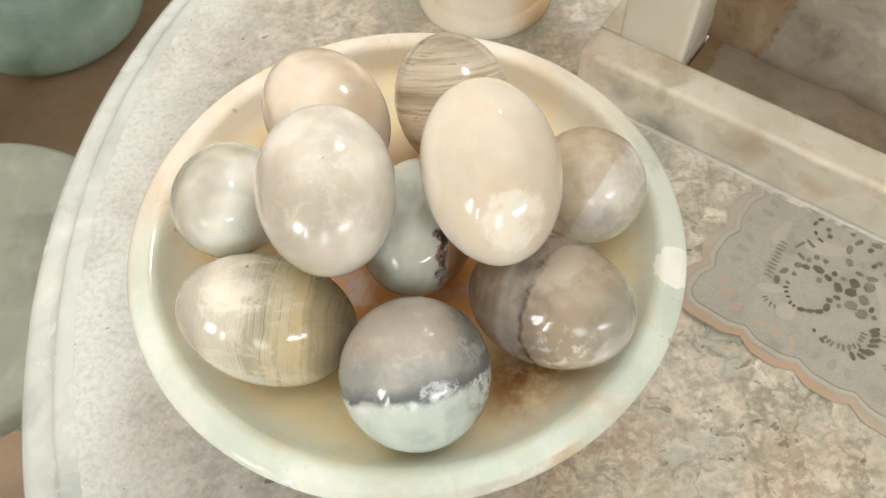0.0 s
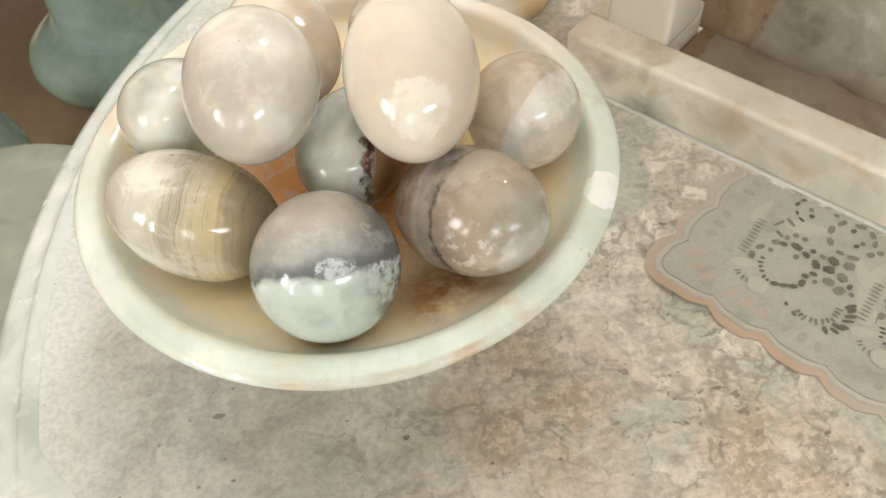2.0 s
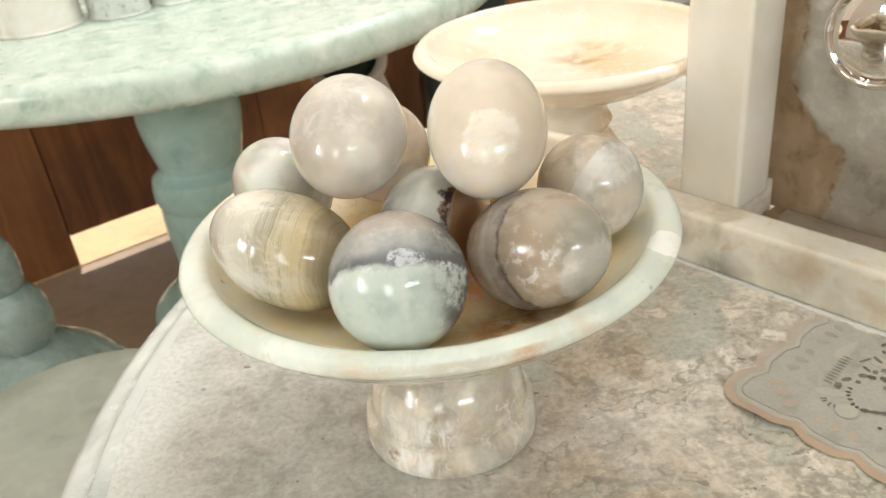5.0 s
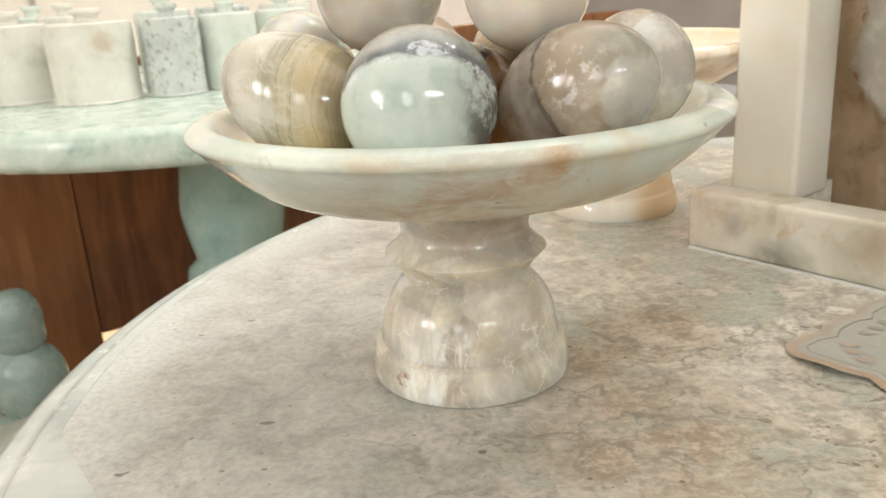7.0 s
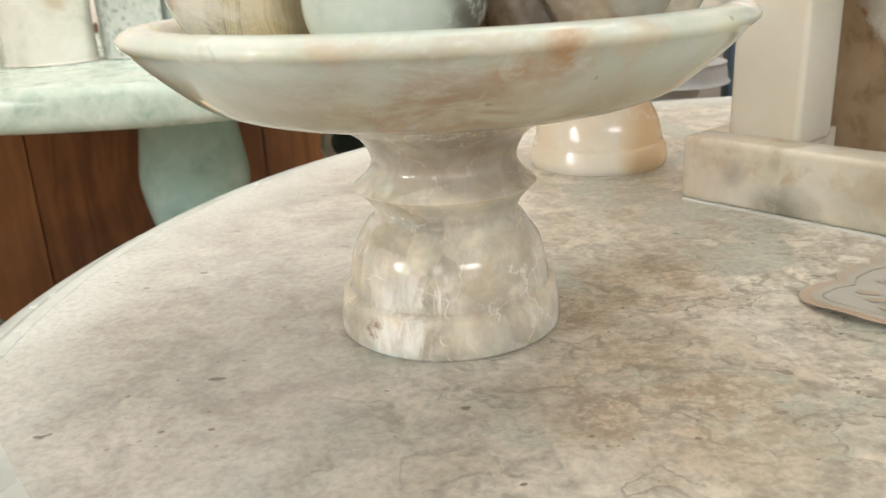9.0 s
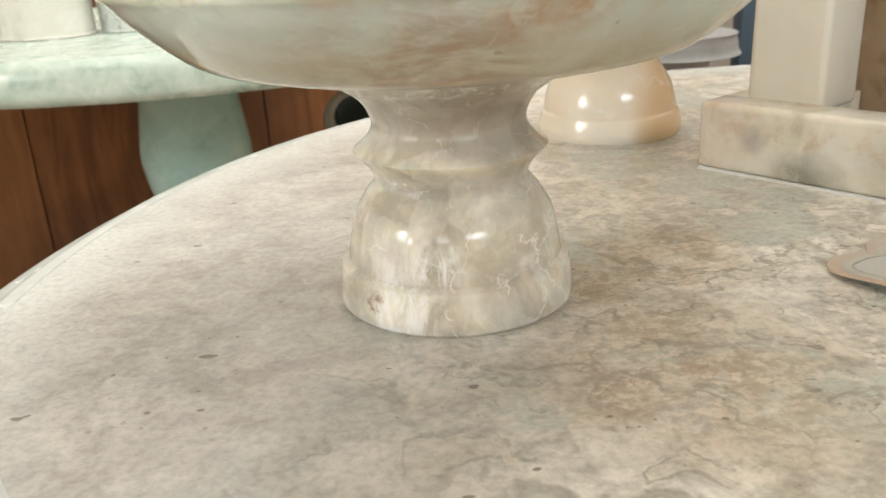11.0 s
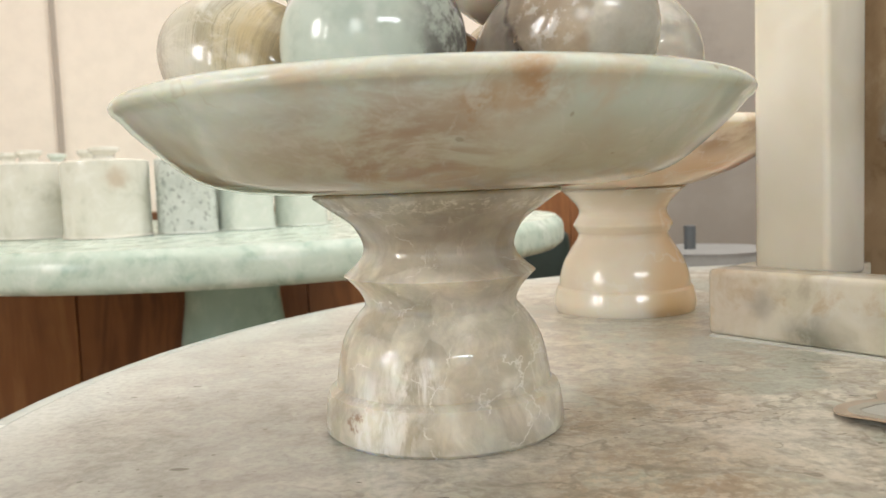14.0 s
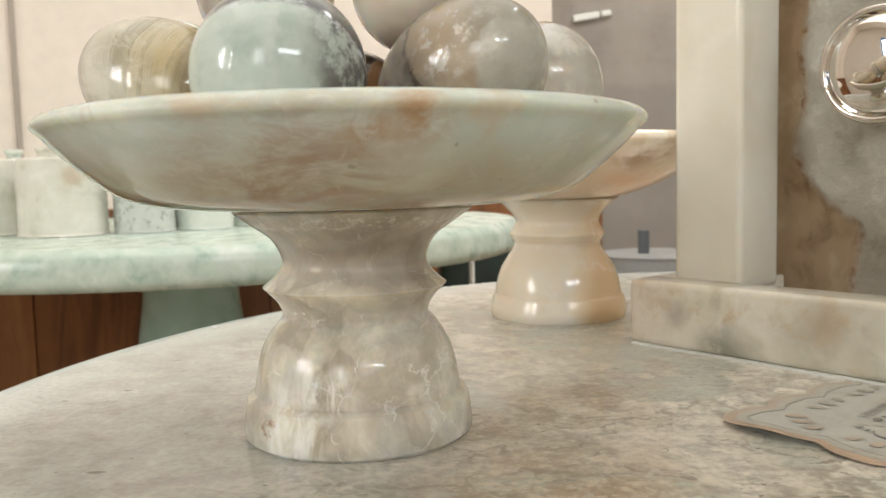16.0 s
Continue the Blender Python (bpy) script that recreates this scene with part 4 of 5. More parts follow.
def structure(name, bm, material, m=None, label="", category="", smooth=False):
    ob = link(name, bm, material, smooth)
    if m is not None:
        ob.matrix_world = m
    return tagged(ob, label, category or name.split("_")[0], kind="structure")


# ---- the shell of the workshop ----
T = 0.75
structure("floor", block(-3.4, 3.6, -3.2, 4.2, -0.1, 0.0), M_FLOOR, label="worn grey-brown concrete workshop floor")
structure("ground", block(-30, 30, -30, 30, -0.3, -0.102), M_GROUND, label="dry sunlit ground outside the workshop")
WALL_O, WALL_T = Vector((-2.62, 0.64, 0)), math.degrees(math.atan2(0.522, 0.853))
back = pose(WALL_O.x, WALL_O.y, 0, rz=WALL_T)
structure("ground_strip", block(0, 4.2, -0.002, 1.6, -0.1, 0.004), M_GROUND, back, "pale dry ground in full sun behind the boards", "ground")
# upper part of the board wall: its strong light is put into the cream
structure("wall_back", wall_with_holes(3.75, 2.2, 0.06, []), M_BEIGE, back @ pose(0, 0.02, 0.8), "board wall, its strong light put into a pinkish cream colour", "wall")
structure("wall_side", wall_with_holes(2.85, 3.0, 0.1, []), M_GREY_WALL, pose(0.52, 2.72, 0), "dull grey plaster wall of the workshop", "wall")
# three unseen walls and a ceiling, added to carry windows, bounce light, block sun
structure("wall_left", wall_with_holes(4.2, 3.0, 0.1, [(1.38, 2.0, 1.2, 2.28), (0.48, 1.1, 1.2, 2.28)]), M_ROOM, pose(-2.6, -2.8, 0, rz=90) @ pose(0, 0, 0), "unseen plastered wall in cream, with two window openings", "wall")
structure("wall_front", wall_with_holes(6.0, 3.0, 0.1, [(0.9, 2.25, 1.35, 2.4), (3.0, 4.55, 1.88, 2.42)]), M_ROOM, pose(-2.6, -2.9, 0), "unseen plastered wall in cream, with window openings", "wall")
structure("wall_right", wall_with_holes(5.8, 3.0, 0.1, []), M_ROOM, pose(3.45, -2.9, 0, rz=90), "unseen plastered wall in cream", "wall")
structure("ceiling", prism([(-2.72, -3.0), (3.58, -3.0), (3.58, 2.84), (0.5, 2.84), (-2.72, 0.66)], 3.0, 3.08), M_ROOM, label="unseen pale ceiling that closes the workshop from the sun")

# brown boards of the lower wall, with seams and an open gap above the ground
x, n = 0.02, -1
wall_low = tagged(new("wall_boards"), "brown wooden boards with a sunlit gap beneath", "wall", kind="structure")
wall_low.matrix_world = back
while x < 3.72:
    w = (0.30, 0.34, 0.27, 0.38, 0.31)[n % 5] if n >= 0 else 0.11
    lift = (0.094, 0.090, 0.097)[n % 3] if 6 <= n <= 8 else 0.005
    ob = part("board", block(x, x + w - 0.0012, -0.002 * (n % 3), 0.03, lift, 0.798, 0.003, 1), M_WOOD, wall_low, smooth=False)
    x, n = x + w, n + 1
# unseen sheet added to stop sunlight coming through between the boards
part("backing", block(0.0, 3.74, 0.0305, 0.034, 0.10, 0.798), M_DARK, wall_low, "dark sheet added behind the boards to block sun at the seams", smooth=False)
# cover strips over the seams of the pale upper boards
for x in (0.62, 2.02, 3.1):
    part("batten", block(x, x + 0.012, 0.012, 0.019, 0.8, 2.98), M_SEAM, wall_low, "thin dark seam strip", smooth=False)


# ---- the table in front ----
TC, TR = Vector((0.318, 0.006, 0)), 0.531
table = thing("marble_table", (TC.x, TC.y, 0), "round grey-beige marble table with white polished edging", "table")
INNER = TR - 0.022


def inner_edge(a):
    """Radius of the grey slab: a circle, cut off straight beside the lower-left rim."""
    r = INNER
    d = Vector((-0.83, -0.557))
    k = Vector((math.cos(a), math.sin(a))).dot(d)
    if k > 0.2:
        r = min(r, 0.4465 / k)
    return r


def slab_mesh(segs=220):
    bm = bmesh.new()
    top, low = [], []
    for i in range(segs):
        a = 2 * math.pi * i / segs
        r = inner_edge(a)
        top.append(bm.verts.new((r * math.cos(a), r * math.sin(a), T)))
        low.append(bm.verts.new((r * math.cos(a), r * math.sin(a), T - 0.03)))
    bm.faces.new(top)
    bm.faces.new(low[::-1])
    for i in range(segs):
        j = (i + 1) % segs
        bm.faces.new((top[i], low[i], low[j], top[j]))
    return bm


def edging_mesh(segs=220):
    prof = [(None, T - 0.0315), (None, T + 0.00015), (-0.0165, T + 0.00015), (-0.0125, T - 0.0008), (-0.0100, T - 0.0032), (-0.0075, T - 0.0062), (-0.002, T - 0.0078), (0.005, T - 0.0092), (0.0100, T - 0.0118), (0.0125, T - 0.0160), (0.0115, T - 0.0240), (0.006, T - 0.0315)]
    bm = bmesh.new()
    rings = []
    for i in range(segs):
        a = 2 * math.pi * i / segs
        e = inner_edge(a) - 0.0004
        rings.append([bm.verts.new(((e if d is None else TR + d) * math.cos(a), (e if d is None else TR + d) * math.sin(a), z)) for d, z in prof])
    for i in range(segs):
        a, b = rings[i], rings[(i + 1) % segs]
        for k in range(len(prof)):
            l = (k + 1) % len(prof)
            bm.faces.new((a[k], a[l], b[l], b[k]))
    return bm


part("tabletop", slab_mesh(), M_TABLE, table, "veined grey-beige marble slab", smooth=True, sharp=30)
part("edging", edging_mesh(), M_BORDER, table, "white polished marble rim", sharp=50)
part("pedestal", lathe([(0.0, T - 0.031), (0.12, T - 0.031), (0.12, T - 0.05), (0.07, T - 0.09), (0.06, 0.5), (0.10, 0.4), (0.11, 0.3), (0.07, 0.2), (0.09, 0.12), (0.2, 0.05), (0.2, 0.05), (0.2, 0.0), (0.0, 0.0)], 64), M_FAR_LEG, table)


# ---- footed bowls ----
BOWL = [(0.0, 0.0945), (0.047, 0.0945), (0.066, 0.0953), (0.080, 0.0972), (0.0915, 0.1010), (0.1010, 0.1077), (0.1120, 0.1174), (0.1172, 0.1231), (0.1197, 0.1252), (0.1206, 0.1268), (0.1200, 0.1284), (0.1178, 0.1302), (0.1145, 0.1312), (0.1108, 0.1314), (0.1078, 0.1299), (0.1050, 0.1266), (0.1000, 0.1212), (0.090, 0.1158), (0.075, 0.1112), (0.05, 0.1076), (0.02, 0.1065), (0.0, 0.1064)]
STEM = [(0.0, 0.0), (0.0466, 0.0), (0.0466, 0.0), (0.0482, 0.0016), (0.0482, 0.0016), (0.0482, 0.005), (0.0474, 0.012), (0.0464, 0.0166), (0.0464, 0.0166), (0.0434, 0.0188), (0.0434, 0.0188), (0.0424, 0.026), (0.0398, 0.0365), (0.0345, 0.0452), (0.0312, 0.0488), (0.0312, 0.0488), (0.0306, 0.0512), (0.0330, 0.0562), (0.0385, 0.0620), (0.0385, 0.0620), (0.0330, 0.0668), (0.0304, 0.0715), (0.0312, 0.0765), (0.0350, 0.0825), (0.0420, 0.0875), (0.0462, 0.0905), (0.0462, 0.0905), (0.0466, 0.0948), (0.0, 0.0948)]
bowl = thing("footed_bowl", (0, 0.001, T), "pale green and cream onyx bowl on a turned foot", "bowl")
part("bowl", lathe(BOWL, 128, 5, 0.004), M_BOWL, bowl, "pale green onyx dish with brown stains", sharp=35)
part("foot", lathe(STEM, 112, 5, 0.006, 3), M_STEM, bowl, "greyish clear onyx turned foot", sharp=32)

STEM_2 = [(0.0, 0.0), (0.0500, 0.0), (0.0500, 0.0), (0.0510, 0.003), (0.0512, 0.008), (0.0490, 0.0165), (0.0490, 0.0165), (0.0474, 0.0180), (0.0474, 0.0180), (0.0462, 0.026), (0.0430, 0.036), (0.0375, 0.0455), (0.0330, 0.0525), (0.0322, 0.0560), (0.0322, 0.0560), (0.0340, 0.0590), (0.0356, 0.0625), (0.0340, 0.0655), (0.0320, 0.0690), (0.0320, 0.0690), (0.0314, 0.0725), (0.0335, 0.0772), (0.0385, 0.0828), (0.0425, 0.0866), (0.0428, 0.0884), (0.0, 0.0884)]
DISH_2 = [(0.0, 0.0880), (0.0425, 0.0880), (0.0445, 0.0888), (0.058, 0.0925), (0.075, 0.0985), (0.091, 0.1068), (0.105, 0.1155), (0.1165, 0.1232), (0.1200, 0.1256), (0.1212, 0.1270), (0.1204, 0.1290), (0.1172, 0.1320), (0.1128, 0.1328), (0.1092, 0.1308), (0.1060, 0.1270), (0.1000, 0.1215), (0.090, 0.1155), (0.075, 0.1092), (0.05, 0.1040), (0.02, 0.1022), (0.0, 0.102)]
bowl_2 = thing("footed_bowl", (0.137, 0.272, T), "warm cream onyx bowl on a turned foot", "bowl")
part("bowl", lathe(DISH_2, 112, 5, 0.004, 7), M_CREAM, bowl_2, sharp=35)
part("foot", lathe(STEM_2, 96, 5, 0.004, 9), M_CREAM, bowl_2, sharp=32)


# ---- stone eggs ----
def egg(name, place, short, long_, az, el, taper, material, label, category="stone egg", segs=64, rings=40):
    bm = bmesh.new()
    cols = []
    for j in range(rings + 1):
        t = math.pi * j / rings
        z, r = long_ * math.cos(t), short * math.sin(t) * (1 + taper * math.cos(t))
        if j in (0, rings):
            cols.append([bm.verts.new((0, 0, z))])
            continue
        cols.append([bm.verts.new((r * math.cos(2 * math.pi * i / segs), r * math.sin(2 * math.pi * i / segs), z)) for i in range(segs)])
    for a, b in zip(cols, cols[1:]):
        for i in range(segs):
            j = (i + 1) % segs
            if len(a) == 1:
                bm.faces.new((a[0], b[i], b[j]))
            elif len(b) == 1:
                bm.faces.new((a[i], b[0], a[j]))
            else:
                bm.faces.new((a[i], b[i], b[j], a[j]))
    ob = link(name, bm, material, sharp=80)
    a, e = radians(az), radians(el)
    axis = Vector((math.cos(e) * math.cos(a), math.cos(e) * math.sin(a), math.sin(e)))
    ob.matrix_world = Matrix.Translation(place) @ axis.to_track_quat("Z", "Y").to_matrix().to_4x4()
    return tagged(ob, label, category, "stone eggs in the bowl")


def layer_tilt(az, el, level):
    """Turns an egg's own axis to stone layers that stand at another slope."""
    def way(up):
        return Vector((math.cos(radians(up)) * math.cos(radians(az)), math.cos(radians(up)) * math.sin(radians(az)), math.sin(radians(up))))
    n = way(el).to_track_quat("Z", "Y").inverted() @ way(level)
    return tuple(math.degrees(a) for a in n.rotation_difference(Vector((0, 0, 1))).to_euler("XYZ"))


M_STRIPED = egg_striped("striped_onyx", [(0.19, (0.22, 0.18, 0.115)), (0.27, (0.33, 0.275, 0.17)), (0.34, (0.56, 0.465, 0.28)), (0.43, (0.56, 0.50, 0.345)), (0.51, (0.42, 0.39, 0.29)), (0.57, (0.59, 0.565, 0.465)), (0.66, (0.61, 0.59, 0.50)), (0.74, (0.47, 0.44, 0.38)), (0.84, (0.54, 0.515, 0.44)), (0.95, (0.57, 0.535, 0.44))], 34, tilt=layer_tilt(157, 24, 3))
M_BANDS = egg_banded(layer_tilt(80, -7, 52))
egg("marble_egg", (-0.0655, -0.0318, 0.8905), 0.0254, 0.0356, 157, 24, -0.03, M_STRIPED, "tan and olive striped onyx egg")
egg("marble_ball", (-0.0180, -0.0718, 0.8900), 0.0286, 0.0290, 86, 46, 0.0, egg_ball(), "blue-grey onyx ball with a white crack", "stone ball")
egg("marble_egg", (0.0420, -0.0584, 0.8880), 0.0260, 0.0363, 305, 24, -0.02, egg_brown(), "smoky brown onyx egg with a white patch")
egg("marble_egg", (-0.0310, -0.0084, 0.9304), 0.0262, 0.0343, 260, -3, -0.03, egg_clouded("clouded_grey_onyx", (0.56, 0.525, 0.455), (0.65, 0.62, 0.55), (0.75, 0.73, 0.67), 24, 0.6, 0.8, 1.0, 0.7, None, 0.2, 0.009), "clouded grey-white onyx egg lying on top")
egg("marble_egg", (0.0300, -0.0195, 0.9297), 0.0265, 0.0368, 262, -16, -0.02, egg_clouded("ivory_egg_onyx", (0.61, 0.545, 0.445), (0.67, 0.615, 0.52), (0.735, 0.70, 0.62), 20, 0.3, 0.8, 5.0, 0.0, ((0.001, 0.0176, 0.0268), 0.019, (0.84, 0.83, 0.77), 0.6), 0.0, 0.014), "smooth ivory onyx egg lying on top")
egg("marble_egg", (-0.0690, 0.0288, 0.8934), 0.0237, 0.0388, 261, 40, 0.0, egg_clouded("pale_green_egg_onyx", (0.58, 0.58, 0.50), (0.68, 0.68, 0.61), (0.78, 0.79, 0.74), 22, 0.5, 0.8, 9.0, 0.0, ((0.01, 0.0, -0.02), 0.026, (0.60, 0.45, 0.32), 0.4), 0.4), "pale green translucent onyx egg")
egg("marble_egg", (-0.0190, 0.0605, 0.8935), 0.0270, 0.0378, 102, -7, 0.03, egg_clouded("peach_clear_onyx", (0.69, 0.565, 0.445), (0.75, 0.65, 0.535), (0.80, 0.735, 0.64), 18, 0.5, 0.9, 13.0, 0.0, None, 0.5), "peach-tinted translucent onyx egg")
egg("marble_egg", (0.0376, 0.0492, 0.8946), 0.0263, 0.0370, 80, -7, 0.03, M_BANDS, "brown banded onyx egg")
egg("marble_egg", (0.0050, -0.0010, 0.8800), 0.0254, 0.0388, 64, -22, 0.0, egg_teal(), "teal-grey onyx egg with a dark rusty flaw")
egg("marble_egg", (0.0778, -0.0122, 0.8905), 0.0250, 0.0262, 258, 72, 0.0, egg_clear(), "translucent banded onyx egg")


# ---- onyx stand with post, slab and round chrome dial ----
STAND = pose(0.160, 0.156, T, rz=math.degrees(math.atan2(-0.804, 0.595)))
stand = new("desk_stand")
stand.matrix_world = STAND
tagged(stand, "onyx desk stand with ivory post and brown slab", "stand")
part("front_bar", block(0, 0.42, 0, 0.028, 0.0012, 0.0405, 0.004, 3), M_BAR, stand, "mottled cream and grey onyx bar")
part("joint_line", block(0.002, 0.418, -0.0008, 0.004, 0.0, 0.0014), M_WHITE_ROD, stand, "thin white glue line", smooth=False)
part("end_block", block(0.0, 0.0575, 0.0282, 0.082, 0.0, 0.0402, 0.0015, 2), M_BAR, stand)
part("base", block(0.0580, 0.42, 0.0284, 0.15, 0.0, 0.0172, 0.002, 1), M_SLAB, stand, "dark brown onyx base")
part("post", block(0.0145, 0.0600, 0.0265, 0.0700, 0.0350, 0.52, 0.004, 3), M_POST, stand, "ivory onyx square post")


def rough_slab():
    bm = bmesh.new()
    nx, nz = 60, 70
    grid = {}
    for i in range(nx + 1):
        for j in range(nz + 1):
            px, pz = i / nx * 0.38, 0.0175 + j / nz * 0.5
            edge = 0.064 - 0.036 * min(1.0, max(0.0, (pz - 0.06) / 0.055)) + 0.004 * noise.noise(Vector((0, 0, pz * 40)))
            inside = 1 / (1 + math.exp(-(px - edge) * 900))
            d = inside * (-0.002 + 0.0035 * noise.fractal(Vector((px * 45, 0, pz * 45)), 0.8, 2.1, 4))
            grid[i, j] = bm.verts.new((px, d, pz))
    for i in range(nx):
        for j in range(nz):
            bm.faces.new((grid[i, j], grid[i + 1, j], grid[i + 1, j + 1], grid[i, j + 1]))
    ret = bmesh.ops.extrude_face_region(bm, geom=list(bm.faces))
    for v in ret["geom"]:
        if isinstance(v, bmesh.types.BMVert):
            v.co.y = 0.026
    return bm


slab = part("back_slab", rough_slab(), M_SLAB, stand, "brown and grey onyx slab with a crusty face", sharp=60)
slab.location = (0.030, 0.084, 0.0)
DIAL = [(0.0, 0.0150), (0.010, 0.0146), (0.018, 0.0132), (0.024, 0.0108), (0.0272, 0.0082), (0.0272, 0.0082), (0.0290, 0.0098), (0.0312, 0.0090), (0.0322, 0.0062), (0.0316, 0.0030), (0.0296, 0.0), (0.022, -0.012), (0.016, -0.022), (0.0, -0.022)]
dial = part("dial", lathe(DIAL, 80, 5), M_CHROME, stand, "domed mirror-bright chrome dial", sharp=50)
dial.matrix_local = pose(0.1245, 0.060, 0.1605, rx=90)
knob = part("ring_knob", lathe([(0.0, 0.008), (0.004, 0.007), (0.0065, 0.004), (0.0095, 0.006), (0.0115, 0.003), (0.0105, 0.0), (0.006, -0.02), (0.0, -0.02)], 48), M_CHROME, stand, "small chrome ring")
knob.matrix_local = pose(0.1285, 0.062, 0.2065, rx=90)


# ---- lace mat ----
# a square-cornered mat: mu runs along its open side, mv towards the bar
MC, MU, MV = Vector((0.2455, -0.033)), Vector((0.55, -0.835)), Vector((0.835, 0.55))
LOBE, MAT_LONG = 0.033, 0.20
ST_INV = STAND.inverted()


def free_of_bar(p):
    return (ST_INV @ Vector((p[0], p[1], T))).y < -0.0035


def on_mat(u, v):
    p = MC + MU * u + MV * v
    return p.x, p.y


def mat_outline(inset, step=0.0012):
    """The scalloped outline, drawn in by an inset, from the long end round the corner to the bar."""
    edge, radius = -0.0725 + inset, max(0.020 - inset, 0.003)
    deep = 0.0055 * max(0.0, 1 - inset / 0.030)
    out = []
    u = MAT_LONG
    while u > edge + radius:
        k = max(0.0, 1 - abs(math.sin(math.pi * (u + 0.026) / LOBE)) * 1.25) if u > -0.036 else 0.0
        out.append(on_mat(u, edge + deep * k))
        u -= step
    for i in range(15):
        a = math.pi / 2 * i / 14
        out.append(on_mat(edge + radius - radius * math.sin(a), edge + radius - radius * math.cos(a)))
    v = edge + radius
    while v < 0.12:
        k = max(0.0, 1 - abs(math.sin(math.pi * (v + 0.0345) / LOBE)) * 1.25) if v > -0.046 else 0.0
        out.append(on_mat(edge + deep * k, v))
        v += step
    return [p for p in out if free_of_bar(p)]


def strip(bm, a, b, z0, z1):
    """A raised band between two outlines of the mat."""
    n = min(len(a), len(b))
    rows = []
    for i in range(n):
        p, q = a[i * (len(a) - 1) // (n - 1)], b[i * (len(b) - 1) // (n - 1)]
        rows.append([bm.verts.new((*c, T + z)) for c, z in ((p, z0), (p, z1), (q, z1), (q, z0))])
    for r, s in zip(rows, rows[1:]):
        for k in range(4):
            l = (k + 1) % 4
            bm.faces.new((r[k], s[k], s[l], r[l]))
    return bm


def mat_sheet(inset, z0, z1):
    ring = mat_outline(inset, 0.002)
    end = [on_mat(MAT_LONG, v / 500) for v in range(60, -36, -1)]
    ring = [p for p in end if free_of_bar(p)] + ring
    bm = prism(ring, T + z0, T + z1)
    for i in range(1, 9):
        line = MC + MV * (-0.0725 + 0.0042 * i)
        bmesh.ops.bisect_plane(bm, geom=[*bm.verts, *bm.edges, *bm.faces], plane_co=(line.x, line.y, T), plane_no=(MV.x, MV.y, 0))
    for i in range(12):
        line = MC + MU * (-0.070 + 0.011 * i)
        bmesh.ops.bisect_plane(bm, geom=[*bm.verts, *bm.edges, *bm.faces], plane_co=(line.x, line.y, T), plane_no=(MU.x, MU.y, 0))
    bmesh.ops.triangulate(bm, faces=[f for f in bm.faces if len(f.verts) > 4])
    return bm


def patch(bm, cx, cy, rx, ry, turn, z, n=14, drop=0.0, power=1.0):
    """A small flat rounded patch; drop makes it teardrop-shaped, a low power squares it off."""
    ring = []
    z += 0.00003 * (len(bm.faces) % 9)
    for i in range(n):
        a = 2 * math.pi * (i + 0.5) / n
        c, d = math.cos(a), math.sin(a)
        px, py = rx * math.copysign(abs(c) ** power, c), ry * math.copysign(abs(d) ** power, d) * (1 - drop * c)
        x, y = cx + px * math.cos(turn) - py * math.sin(turn), cy + px * math.sin(turn) + py * math.cos(turn)
        ring.append((x, y, T + z))
    if all(free_of_bar(c) for c in ring):
        bm.faces.new([bm.verts.new(c) for c in ring])


def curled(bm):
    """The free corner of the mat curls up from the table."""
    for vert in bm.verts:
        d = Vector((vert.co.x, vert.co.y)) - MC
        u, w = d.dot(MU), d.dot(MV)
        side = max(0.0, 1 - (w + 0.0725) / 0.034)
        lobe = math.exp(-((u + 0.042) / 0.026) ** 2) + 0.35 * math.exp(-((u - 0.025) / 0.02) ** 2)
        vert.co.z += 0.0034 * side ** 2 * lobe
    return bm


lace = new("lace_mat")
tagged(lace, "pale scalloped lace-pattern plastic mat with peach edge", "place mat")
part("mat_sheet", curled(mat_sheet(0.0052, 0.0003, 0.0012)), M_MAT, lace, smooth=False)
part("mat_rim", curled(strip(bmesh.new(), mat_outline(0.0), mat_outline(0.0056), 0.0003, 0.0010)), M_MAT_EDGE, lace, "peach-coloured scalloped rim", smooth=False)
part("border_line", curled(strip(bmesh.new(), mat_outline(0.0064), mat_outline(0.0092), 0.0011, 0.00145)), M_MAT_PALE, lace, "pale raised border", smooth=False)
part("border_line", curled(strip(bmesh.new(), mat_outline(0.0094), mat_outline(0.0102), 0.0011, 0.0015)), M_MAT_LINE, lace, smooth=False)


def teardrop(u, v, turn, k, material):
    bm = bmesh.new()
    x, y = on_mat(u, v)
    patch(bm, x, y, 0.0042 * k, 0.0024 * k, turn, 0.0016, 16, 0.35)
    if bm.faces:
        part("teardrop", curled(bm), material, lace, smooth=False)
    else:
        bm.free()


across, along = math.atan2(MV.y, MV.x), math.atan2(MU.y, MU.x)
for n in range(6):
    for i, k in enumerate((0.9, 1.0, 0.9)):
        teardrop(-0.0195 + LOBE * n + 0.0092 * i, -0.0515, across + 0.5 * (i - 1), k, M_MAT_TEAR if n == 0 else M_MAT_DROP)
        teardrop(-0.0515, -0.0215 + LOBE * n + 0.0092 * i, along - 0.5 * (i - 1), k, M_MAT_DROP)
for u, v, t in ((-0.0500, -0.0395, -1.15), (-0.0437, -0.0455, -0.75), (-0.0362, -0.0505, -0.35)):
    teardrop(u, v, across + t, 1.15, M_MAT_TEAR)

rng = random.Random(4)
dark, grey, leaves, discs = bmesh.new(), bmesh.new(), [], []


